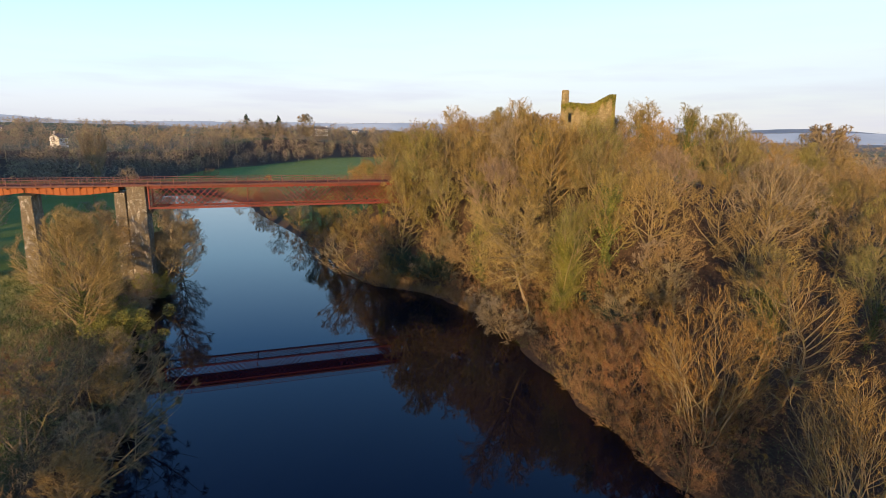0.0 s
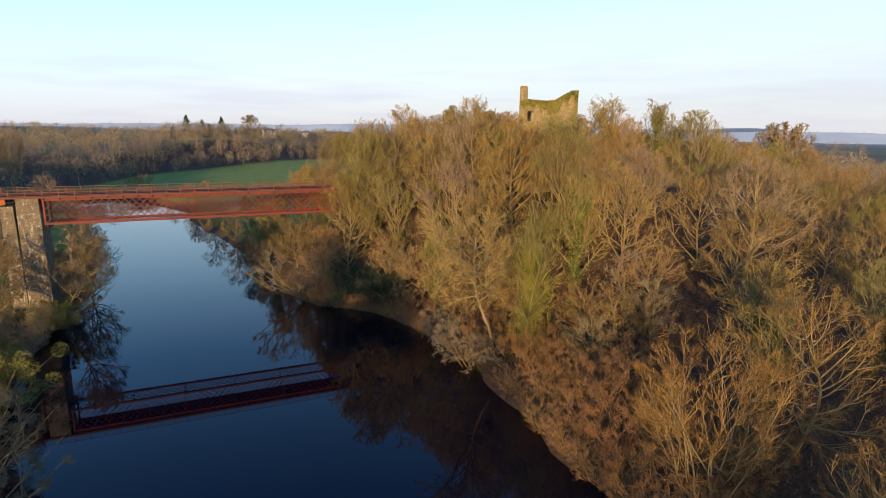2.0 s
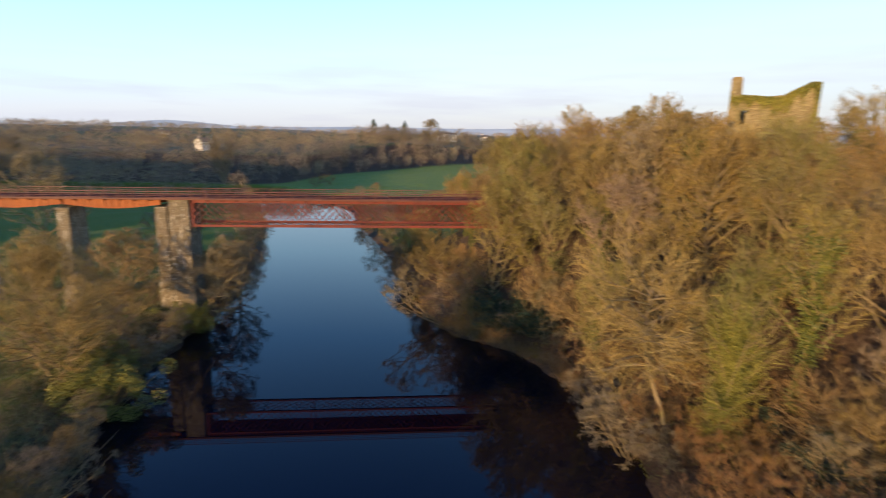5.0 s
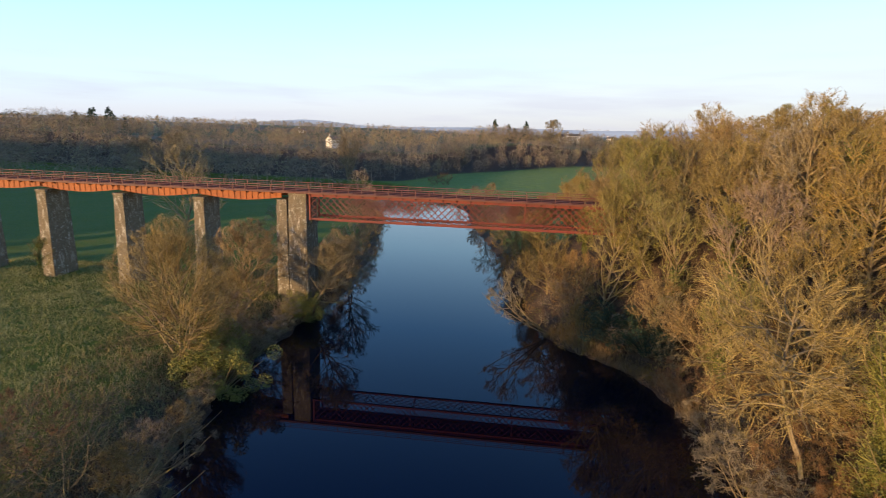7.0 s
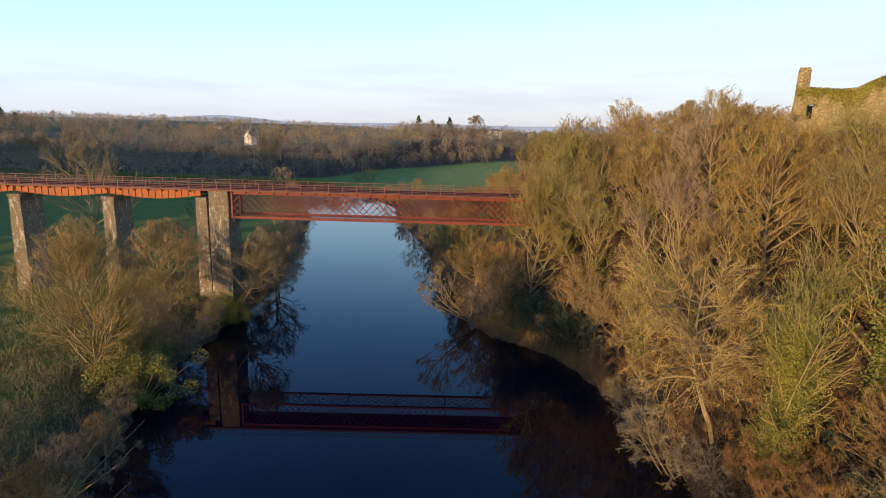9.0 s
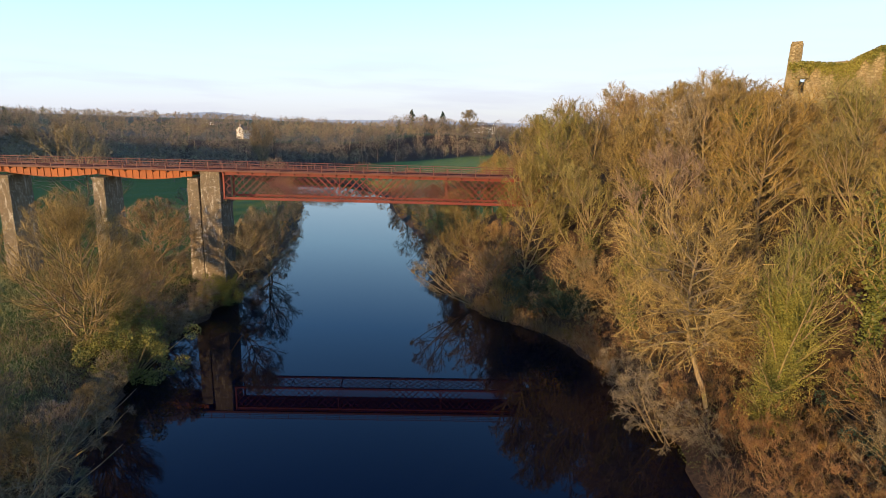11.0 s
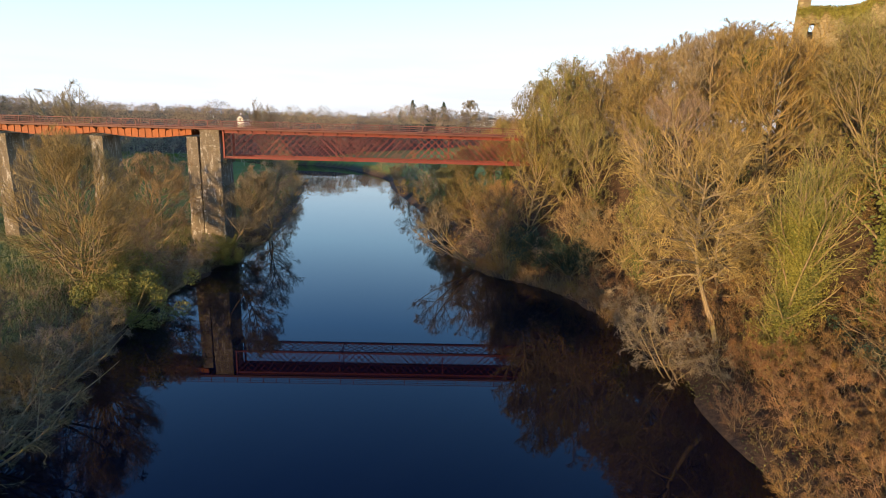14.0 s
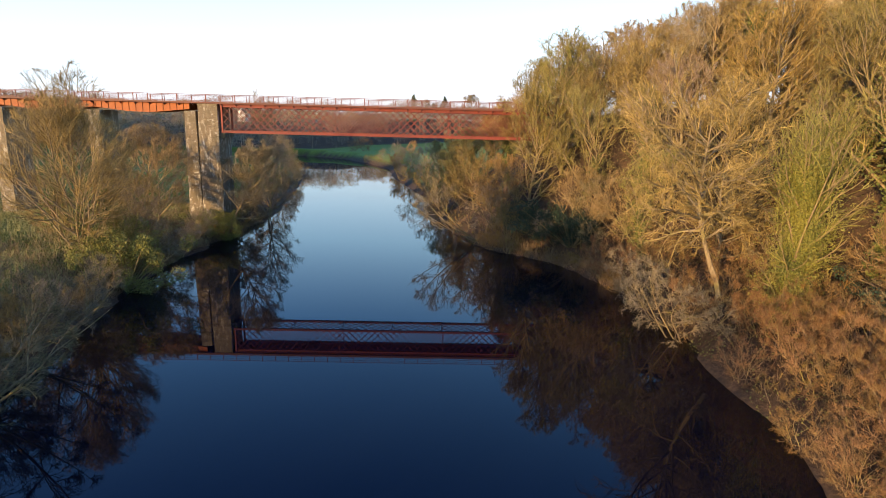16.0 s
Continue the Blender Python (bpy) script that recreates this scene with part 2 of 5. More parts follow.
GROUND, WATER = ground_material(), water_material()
LIME = stone_material("limestone_rubble", 3.0, (0.19, 0.15, 0.095), (0.20, 0.155, 0.095), (0.29, 0.225, 0.14), (0.66, 0.59, 0.45))
CASTLE = stone_material("old_castle_stone", 2.4, (0.27, 0.205, 0.10), (0.235, 0.18, 0.085), (0.34, 0.26, 0.125), (0.42, 0.34, 0.18), True)
ORANGE = paint_material("weathered_orange_red_paint", (0.36, 0.098, 0.018), (0.28, 0.075, 0.018), (0.13, 0.042, 0.016))
RED = paint_material("red_lead_paint", (0.215, 0.044, 0.026), (0.155, 0.040, 0.027), (0.085, 0.027, 0.018))
RUST = paint_material("rusty_brown_iron", (0.16, 0.058, 0.036), (0.12, 0.05, 0.036), (0.075, 0.034, 0.024))
IRON = paint_material("red_brown_weathered_iron", (0.19, 0.066, 0.045), (0.14, 0.056, 0.042), (0.09, 0.04, 0.03))
DECK = timber_material("weathered_timber_deck", (0.17, 0.058, 0.036), (0.12, 0.046, 0.030), (0.075, 0.034, 0.024))
RENDERED = paint_material("pale_house_render", (0.78, 0.74, 0.66), (0.68, 0.63, 0.54), (0.5, 0.45, 0.38))
SLATE = paint_material("slate_roof", (0.10, 0.10, 0.115), (0.15, 0.11, 0.09), (0.07, 0.07, 0.08))
PANE = paint_material("dark_house_window", (0.03, 0.035, 0.045), (0.05, 0.05, 0.06), (0.02, 0.02, 0.03))


# ---- mesh helpers ----
def mesh_of(name, verts, faces, material, smooth=False):
    me = bpy.data.meshes.new(name)
    me.from_pydata(np.asarray(verts).tolist(), [], faces if isinstance(faces, list) else faces.tolist())
    me.materials.append(material)
    if smooth:
        me.polygons.foreach_set("use_smooth", [True] * len(me.polygons))
    me.update()
    return me


def part(name, data, parent, label=""):
    ob = new(name, data)
    ob.parent = parent
    return tagged(ob, label)


def bm_mesh(name, bm, material):
    bmesh.ops.recalc_face_normals(bm, faces=bm.faces[:])
    me = bpy.data.meshes.new(name)
    bm.to_mesh(me)
    bm.free()
    me.materials.append(material)
    return me


def box(bm, x0, x1, y0, y1, z0, z1, m=None):
    made = bmesh.ops.create_cube(bm, size=1.0, matrix=Matrix.Translation(((x0 + x1) / 2, (y0 + y1) / 2, (z0 + z1) / 2)) @ Matrix.Diagonal((x1 - x0, y1 - y0, z1 - z0, 1)))
    if m:
        bmesh.ops.transform(bm, matrix=m, verts=made["verts"])
    return made["verts"]


def box_mesh(name, size, material, bevel=0.0):
    """A box of that size round its own middle, its edges eased."""
    bm = bmesh.new()
    box(bm, -size[0] / 2, size[0] / 2, -size[1] / 2, size[1] / 2, -size[2] / 2, size[2] / 2)
    if bevel:
        bmesh.ops.bevel(bm, geom=bm.edges[:], offset=bevel, segments=1, affect="EDGES")
    return bm_mesh(name, bm, material)


# ---- the lie of the land ----
BANK_Y = [-400, -120, 0, 20, 32, 42, 52, 60, 69, 78, 87, 92, 98, 103, 110, 122, 150, 165, 200, 227, 250, 271, 285, 292, 298]
BANK_L = [-60, -24, -14, -13.5, -13, -13, -13, -13.4, -15.2, -17.0, -17.4, -17.1, -16.3, -15.8, -15.6, -15, -18.5, -21, -27, -37, -50, -75, -140, -200, -260]
BANK_R = [20, 30, 36, 34.8, 33.9, 33.5, 34.1, 34.6, 34.7, 34, 32, 29, 23, 19.6, 17.5, 16.6, 12, 9, 1, -2, -12, -24, -42, -80, -255]


WATER_Z = -0.42


def smooth(a, b, v):
    u = np.clip((v - a) / (b - a), 0, 1)
    return u * u * (3 - 2 * u)


def wobble(x, y, s):
    return np.sin(x * s + 1.3) * np.cos(y * s * 1.17 - 0.6) + 0.5 * np.sin(x * s * 2.3 - y * s * 1.9 + 2.0)


def wood_edge(x):
    """Where the far wood begins, north of the river and the field."""
    return 303 + 72 * smooth(-48, -18, x) + np.maximum(np.asarray(x, float) + 20, 0) * 0.95


def height(x, y):
    x, y = np.asarray(x, float), np.asarray(y, float)
    left, right = np.interp(y, BANK_Y, BANK_L), np.interp(y, BANK_Y, BANK_R)
    calm = 0.5 * (1 - smooth(105, 130, y))
    left, right = left + calm * np.sin(y * 0.55), right + calm * np.sin(y * 0.48 + 1)
    wet = (y < 298.5)
    out = np.maximum(left - x, x - right)
    out = np.where(wet, out, np.maximum(out, (y - 298)))
    bed = -2.0 + smooth(-5, 0, out) * 1.58
    bank = WATER_Z + smooth(0, 1.5, out) * 1.2 + smooth(0.5, 5, out) * 0.9 + smooth(2, 9, out) * 0.8
    east = smooth(0, 1, x - right)
    plain = smooth(5, 34, x - right) * 6.5 * (1 - smooth(125, 175, y)) * east
    cliff = smooth(1, 18, x - right - 0.10 * np.maximum(78 - y, 0) * 2.0) * (1 - smooth(118, 160, y)) * smooth(42, 84, y) * 11.0 * east
    cliff = cliff * (1 - 0.75 * smooth(75, 120, x))
    edge = wood_edge(x)
    rise = smooth(-5, 75, y - edge) * 11.0 + smooth(60, 900, y - edge) * 7.0 + 5.0 * np.exp(-((x - 20) / 55) ** 2 - ((y - 500) / 60) ** 2)
    # first term: an unseen hill, added to throw shade on the far wood
    west = smooth(-200, -290, x) * 56.0 * (1 - smooth(20, 105, y)) * smooth(-140, -60, y) + smooth(-150, -350, x) * 7.0 * smooth(250, 340, y)
    hills = (20.0 + 52.0 * smooth(-900, 1500, x)) * smooth(2300, 4300, np.hypot(x, y)) * (0.6 + 0.4 * wobble(x, y, 0.0016)) + 42.0 * np.exp(-((x + 1330) / 270) ** 2 - ((y - 3600) / 400) ** 2)
    roll = 0.25 * wobble(x, y, 0.13) * smooth(3, 15, out) + 1.2 * wobble(x, y, 0.012) * smooth(60, 300, out)
    return np.where(out < 0, bed, bank + plain + cliff + rise + west + roll + hills)


def steps(spec):
    """Grid lines that lie dense near the river and wide far off."""
    out = [spec[0][0]]
    for a, b, d in spec:
        n = max(1, round((b - a) / d))
        out += [a + (b - a) * (i + 1) / n for i in range(n)]
    return np.array(out)


def build_ground():
    xs = steps([(-4600, -1000, 200), (-1000, -300, 40), (-300, -90, 10), (-90, -36, 2.4), (-36, 70, 1.3), (70, 120, 4), (120, 400, 14), (400, 1000, 50), (1000, 4600, 200)])
    ys = steps([(-1500, -200, 120), (-200, -20, 12), (-20, 130, 1.6), (130, 310, 2.2), (310, 560, 8), (560, 1200, 32), (1200, 4700, 120)])
    X, Y = np.meshgrid(xs, ys)
    Z = height(X, Y)
    nx, ny = len(xs), len(ys)
    i = np.arange(nx * ny).reshape(ny, nx)
    faces = np.stack([i[:-1, :-1], i[:-1, 1:], i[1:, 1:], i[1:, :-1]], -1).reshape(-1, 4)
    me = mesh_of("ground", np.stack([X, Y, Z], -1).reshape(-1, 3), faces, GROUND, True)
    right, left = np.interp(Y, BANK_Y, BANK_R), np.interp(Y, BANK_Y, BANK_L)
    litter = smooth(-2, 2, X - right) * (1 - smooth(66, 90, X)) * (1 - smooth(135, 160, Y))
    litter = np.maximum(litter, smooth(9, 3, left - X) * (Y < 140))
    litter = np.maximum(litter, smooth(4, 1, np.maximum(X - right, left - X)))
    edge = wood_edge(X)
    litter = np.maximum(litter, smooth(-6, 4, Y - edge) * smooth(95, 60, Y - edge))
    fields = smooth(60, 100, Y - edge)
    fields = np.maximum(fields, smooth(150, 260, X))
    # mask of the field whose grass colour is brightened for sunlight
    pasture = smooth(215, 245, Y) * smooth(-60, -30, X) * smooth(8, 2, Y - edge) * (1 - smooth(3, 0, X - right))
    for name, values in (("litter", litter), ("fields", fields), ("pasture", pasture)):
        at = me.attributes.new(name, "FLOAT", "POINT")
        at.data.foreach_set("value", values.reshape(-1).astype(np.float32))
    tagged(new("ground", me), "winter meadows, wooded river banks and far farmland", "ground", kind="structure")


def build_water():
    ys = steps([(-400, 0, 20), (0, 299, 3)])
    verts, faces = [], []
    for y in ys:
        l, r = np.interp(y, BANK_Y, BANK_L) - 5, np.interp(y, BANK_Y, BANK_R) + 5
        verts += [(l, y, WATER_Z), (r, y, WATER_Z)]
    for i in range(len(ys) - 1):
        faces.append((2 * i, 2 * i + 1, 2 * i + 3, 2 * i + 2))
    tagged(new("water", mesh_of("water", verts, faces, WATER)), "still dark blue river between wooded banks", "river", kind="structure")


def build_backdrop():
    """The pale far hills round the horizon, beyond all the trees and fields."""
    # distance haze put into an even blue-grey glow; the hills take no light
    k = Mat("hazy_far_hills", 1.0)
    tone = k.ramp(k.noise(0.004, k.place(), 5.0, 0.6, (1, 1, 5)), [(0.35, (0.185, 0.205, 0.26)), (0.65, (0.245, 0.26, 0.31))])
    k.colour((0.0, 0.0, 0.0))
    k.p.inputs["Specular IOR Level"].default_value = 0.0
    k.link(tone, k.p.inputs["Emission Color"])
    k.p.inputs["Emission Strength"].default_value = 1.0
    az = np.radians(np.linspace(-75, 75, 600))
    far = np.linspace(2350, 4500, 44)
    top = ((height(8 + np.outer(np.sin(az), far), 12 + np.outer(np.cos(az), far)) - 27) / far).max(1)
    R = 2300
    x, y = 8 + R * np.sin(az), 12 + R * np.cos(az)
    verts = np.concatenate([np.column_stack([x, y, 0 * x - 5]), np.column_stack([x, y, 27 + top * R])])
    i = np.arange(len(az) - 1)
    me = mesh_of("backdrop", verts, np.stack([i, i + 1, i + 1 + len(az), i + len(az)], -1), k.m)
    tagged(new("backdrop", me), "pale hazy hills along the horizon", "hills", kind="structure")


build_ground()
build_water()
build_backdrop()


# ---- the viaduct ----
FRONT, BACK = 105.0, 109.6            # faces of the piers
DECK_Z = 18.55


def masonry(name, x0, x1, y0, y1, z0, z1, batter, seed, material=LIME, cell=0.7):
    """A battered shaft of rubble with an uneven face."""
    bm = bmesh.new()
    box(bm, x0, x1, y0, y1, z0, z1)
    cx, cy = (x0 + x1) / 2, (y0 + y1) / 2
    nz = max(2, int((z1 - z0) / cell))
    for axis, a, b in ((2, z0, z1), (0, x0, x1), (1, y0, y1)):
        n = max(2, int((b - a) / cell))
        for i in range(1, n):
            co, no = [0, 0, 0], [0, 0, 0]
            co[axis], no[axis] = a + (b - a) * i / n, 1
            bmesh.ops.bisect_plane(bm, geom=bm.verts[:] + bm.edges[:] + bm.faces[:], plane_co=co, plane_no=no)
    for v in bm.verts:
        k = batter * (z1 - v.co.z)
        v.co.x += k if v.co.x > cx + 0.01 else (-k if v.co.x < cx - 0.01 else 0)
        v.co.y += k if v.co.y > cy + 0.01 else (-k if v.co.y < cy - 0.01 else 0)
        n = noise.noise_vector(v.co * 1.9 + Vector((seed, 0, 0)))
        v.co += Vector((n.x, n.y, n.z * 0.4)) * 0.07
    return bm_mesh(name, bm, material)


def build_piers():
    big = tagged(new("river_pier"), "tall battered limestone rubble pier beside the river", "bridge pier", "viaduct piers")
    big.location = (-19.35, 107.3, 1.0)
    o = big.location
    part("narrow_shaft", masonry("narrow_shaft", -21.7 - o.x, -20.15 - o.x, FRONT - o.y, BACK - o.y, 0, 16.35, 0.012, 1), big)
    part("recess", masonry("recess", -20.2 - o.x, -19.7 - o.x, FRONT + 0.7 - o.y, BACK - 0.7 - o.y, 0, 16.3, 0.0, 5), big)
    part("wide_shaft", masonry("wide_shaft", -19.8 - o.x, -17.05 - o.x, FRONT - o.y, BACK - o.y, 0, 17.2, 0.009, 2), big)
    part("string_course", masonry("string_course", -19.86 - o.x, -16.98 - o.x, FRONT - 0.08 - o.y, BACK + 0.08 - o.y, 13.0, 13.25, 0, 3), big)
    part("bearing_stone", masonry("bearing_stone", -17.2 - o.x, -16.35 - o.x, FRONT + 0.5 - o.y, BACK - 0.5 - o.y, 12.7, 13.3, 0, 4), big)
    part("cap", masonry("cap", -19.86 - o.x, -17.0 - o.x, FRONT - 0.06 - o.y, BACK + 0.06 - o.y, 17.15, 17.4, 0, 6), big)
    first = tagged(new("viaduct_pier"), "slender limestone rubble pier standing in the meadow", "bridge pier", "viaduct piers")
    first.location = (-34.4, 107.3, 1.5)
    part("shaft", masonry("shaft", -0.8, 0.8, -2.3, 2.3, 0, 15.3, 0.016, 8), first)
    part("cap", masonry("cap", -0.9, 0.9, -2.4, 2.4, 15.25, 15.65, 0, 9), first)
    for i in range(1, 11):
        copy_thing(first, pose(-34.4 - 13.5 * i, 107.3, 1.5))
    ab = tagged(new("bridge_abutment"), "limestone abutment among the trees at the bridge's end", "abutment")
    ab.location = (34.0, 107.3, 4)
    part("wall", masonry("wall", -2.5, 4, -2.6, 2.6, 0, 14.3, 0.01, 11), ab)


def girder_span(x0, x1):
    """A pair of fish-bellied plate girders between two piers."""
    span = tagged(new("plate_girder_span"), "orange-painted fish-bellied plate girder span with upright stiffeners", "bridge span", "viaduct spans")
    span.location = (x0, 107.3, DECK_Z)
    w, n = x1 - x0, 24
    for side, yy in (("front", -1.95), ("rear", 1.95)):
        verts, faces = [], []
        for i in range(n + 1):
            u = i / n
            low = -0.95 - 0.55 * math.sin(math.pi * u) ** 1.2
            x = u * w
            for dy in (-0.02, 0.02):
                verts += [(x, yy + dy, low), (x, yy + dy, -0.12)]
        for i in range(n):
            a, b = 4 * i, 4 * i + 4
            faces += [(a, b, b + 1, a + 1), (a + 2, a + 3, b + 3, b + 2)]
        part("web", mesh_of("web", verts, faces, ORANGE), span)
        for top in (True, False):
            bm = bmesh.new()
            for i in range(n):
                u0, u1 = i / n, (i + 1) / n
                z0, z1 = (-0.12, -0.12) if top else [-0.95 - 0.55 * math.sin(math.pi * u) ** 1.2 for u in (u0, u1)]
                vs = [bm.verts.new(c) for c in ((u0 * w, yy - 0.2, z0), (u1 * w, yy - 0.2, z1), (u1 * w, yy + 0.2, z1), (u0 * w, yy + 0.2, z0),
                                                (u0 * w, yy - 0.2, z0 + 0.05), (u1 * w, yy - 0.2, z1 + 0.05), (u1 * w, yy + 0.2, z1 + 0.05), (u0 * w, yy + 0.2, z0 + 0.05))]
                for f in ((0, 1, 2, 3), (4, 5, 6, 7), (0, 1, 5, 4), (2, 3, 7, 6)):
                    bm.faces.new([vs[k] for k in f])
            part("flange", bm_mesh("flange", bm, ORANGE), span)
        count = 14
        for i in range(count + 1):
            u = min(max(i / count, 0.008), 0.992)
            low = -0.95 - 0.55 * math.sin(math.pi * u) ** 1.2
            me = box_mesh("stiffener", (0.07, 0.09, -0.13 - low), ORANGE)
            for dy in (-0.065, 0.065):
                part("stiffener", me, span).location = (u * w, yy + dy, (low - 0.13) / 2)
    me = box_mesh("cross_beam", (0.2, 3.86, 0.4), RUST)
    for i in range(1, 7):
        part("cross_beam", me, span).location = (w * i / 7, 0, -0.45)
    return span


def bar_between(name, a, b, wide, thick, material):
    """A flat bar from a to b in the x-z plane; wide lies in that plane."""
    a, b = Vector(a), Vector(b)
    d = b - a
    bm = bmesh.new()
    box(bm, 0, d.length, -thick / 2, thick / 2, -wide / 2, wide / 2)
    bmesh.ops.transform(bm, matrix=Matrix.Translation(a) @ d.to_track_quat("X", "Z").to_matrix().to_4x4(), verts=bm.verts[:])
    return bm_mesh(name, bm, material)


def build_truss():
    x0, x1, zb, zt = -16.75, 32.0, 14.45, 18.3
    span = tagged(new("lattice_truss_span"), "red-painted wrought iron lattice girder span over the river", "bridge span")
    span.location = (x0, 107.3, zb)
    L, H, pitch = x1 - x0, zt - zb, 1.02
    chord = bmesh.new()
    box(chord, 0, L, -0.17, 0.17, -0.05, 0.0)
    box(chord, 0, L, -0.04, 0.04, 0.0, 0.30)
    box(chord, 0, L, -0.11, 0.11, 0.0, 0.05)
    low = bm_mesh("bottom_chord", chord, RED)
    chord = bmesh.new()
    box(chord, 0, L, -0.28, 0.28, 0.0, 0.07)
    box(chord, 0, L, -0.05, 0.05, -0.34, 0.0)
    box(chord, 0, L, -0.16, 0.16, -0.05, 0.0)
    top = bm_mesh("top_chord", chord, RED)
    run = H - 0.3                                             # bars stand at 45 degrees
    up = bar_between("lattice_bar", (0, 0, 0.15), (run, 0, H - 0.15), 0.072, 0.03, RED)
    down = bar_between("lattice_bar", (0, 0, H - 0.15), (run, 0, 0.15), 0.072, 0.03, RED)
    post = box_mesh("end_post", (0.26, 0.3, H), RED, 0.02)
    thin = box_mesh("splice_post", (0.08, 0.14, H - 0.1), RED)
    for yy in (-1.95, 1.95):
        part("bottom_chord", low, span).location = (0, yy, 0)
        part("top_chord", top, span).location = (0, yy, H)
        for x in (0.2, L - 0.2):
            part("end_post", post, span).location = (x, yy, H / 2)
        for k in (1, 2):
            part("splice_post", thin, span).location = (L * k / 3, yy, H / 2)
        n = int((L - run) / pitch)
        for i in range(n + 1):
            part("lattice_bar", up, span).location = (0.2 + i * pitch, yy - 0.06, 0)
            part("lattice_bar", down, span).location = (0.2 + i * pitch, yy + 0.06, 0)
        for k in (1, 2, 3):                                    # short bars that fill the ends
            d = run - k * pitch
            if d > 0.5:
                part("lattice_bar", bar_between("lattice_bar", (0.2, 0, H - 0.15 - d), (0.2 + d, 0, H - 0.15), 0.072, 0.03, RED), span).location = (0, yy - 0.06, 0)
                part("lattice_bar", bar_between("lattice_bar", (0.2, 0, 0.15 + d), (0.2 + d, 0, 0.15), 0.072, 0.03, RED), span).location = (0, yy + 0.06, 0)
    beam = box_mesh("cross_beam", (0.16, 3.3, 0.3), RUST)
    for i in range(25):
        part("cross_beam", beam, span).location = (0.8 + i * (L - 1.6) / 24, 0, H - 0.22)
    for i in range(int((L - 4.2) / 1.3)):                      # flat bars that cross between the bottom chords
        x = 0.3 + i * 1.3
        for a, b in ((-1.95, 1.95), (1.95, -1.95)):
            if i == 0:
                brace = bar_between("plan_brace", (0, a, 0.0), (3.9, b, 0.0), 0.075, 0.03, RUST)
                braces = braces + [brace] if a > 0 else [brace]
            part("plan_brace", braces[0 if a < 0 else 1], span).location = (x, 0, 0.03 if a < 0 else 0.07)
    tie = box_mesh("cross_tie", (0.09, 3.6, 0.1), RUST)
    for i in range(7):
        part("cross_tie", tie, span).location = (0.8 + i * (L - 1.6) / 6, 0, 0.1)


def build_deck():
    x0, x1, d = -172.0, 36.0, 2.02
    deck = tagged(new("bridge_deck"), "weathered plank deck carried by the girders of the viaduct", "bridge deck")
    deck.location = (0, 107.3, DECK_Z)
    plank = box_mesh("planking", (x1 - x0, 4.9, 0.12), DECK)
    part("planking", plank, deck).location = ((x0 + x1) / 2, 0, 0)
    for yy in (-2.5, 2.5):
        part("edge_beam", box_mesh("edge_beam", (x1 - x0, 0.1, 0.26), RUST, 0.01), deck).location = ((x0 + x1) / 2, yy, -0.02)
    bracket = bmesh.new()
    vs = [bracket.verts.new(c) for c in ((-0.05, 0, 0), (0.05, 0, 0), (0.05, 0.55, 0), (-0.05, 0.55, 0), (-0.05, 0.55, -0.34), (0.05, 0.55, -0.34))]
    for f in ((0, 1, 2, 3), (3, 2, 5, 4), (0, 4, 5, 1), (0, 3, 4), (1, 5, 2)):
        bracket.faces.new([vs[k] for k in f])
    bracket = bm_mesh("bracket", bracket, RUST)
    post = bmesh.new()
    box(post, -0.045, 0.045, -0.045, 0.045, 0, 1.0)
    box(post, -0.06, 0.06, -0.06, 0.06, 1.0, 1.04)
    post = bm_mesh("post", post, IRON)
    n = int((x1 - x0) / d)
    for yy in (-2.45, 2.45):
        fence = tagged(new("railing"), "rusty iron handrail along the edge of the viaduct deck", "railing", "deck railings")
        fence.location = (0, 107.3 + yy, DECK_Z + 0.08)
        for z, hgt in ((0.98, 0.08), (0.66, 0.04), (0.36, 0.04), (0.12, 0.07)):
            part("rail", box_mesh("rail", (x1 - x0, 0.06, hgt), IRON, 0.01), fence).location = ((x0 + x1) / 2, 0, z)
        for i in range(n + 1):
            part("post", post, fence).location = (x0 + i * d, 0, 0)
            b = part("bracket", bracket, fence)
            b.matrix_basis = pose(x0 + i * d, -0.1 if yy < 0 else 0.1, -0.2, 0, 0, 0 if yy < 0 else 180)


build_piers()
for i in range(11):
    x = -20.9 - 13.5 * i
    girder_span(x - 13.5 + 0.06, x - 0.06)
build_truss()
build_deck()


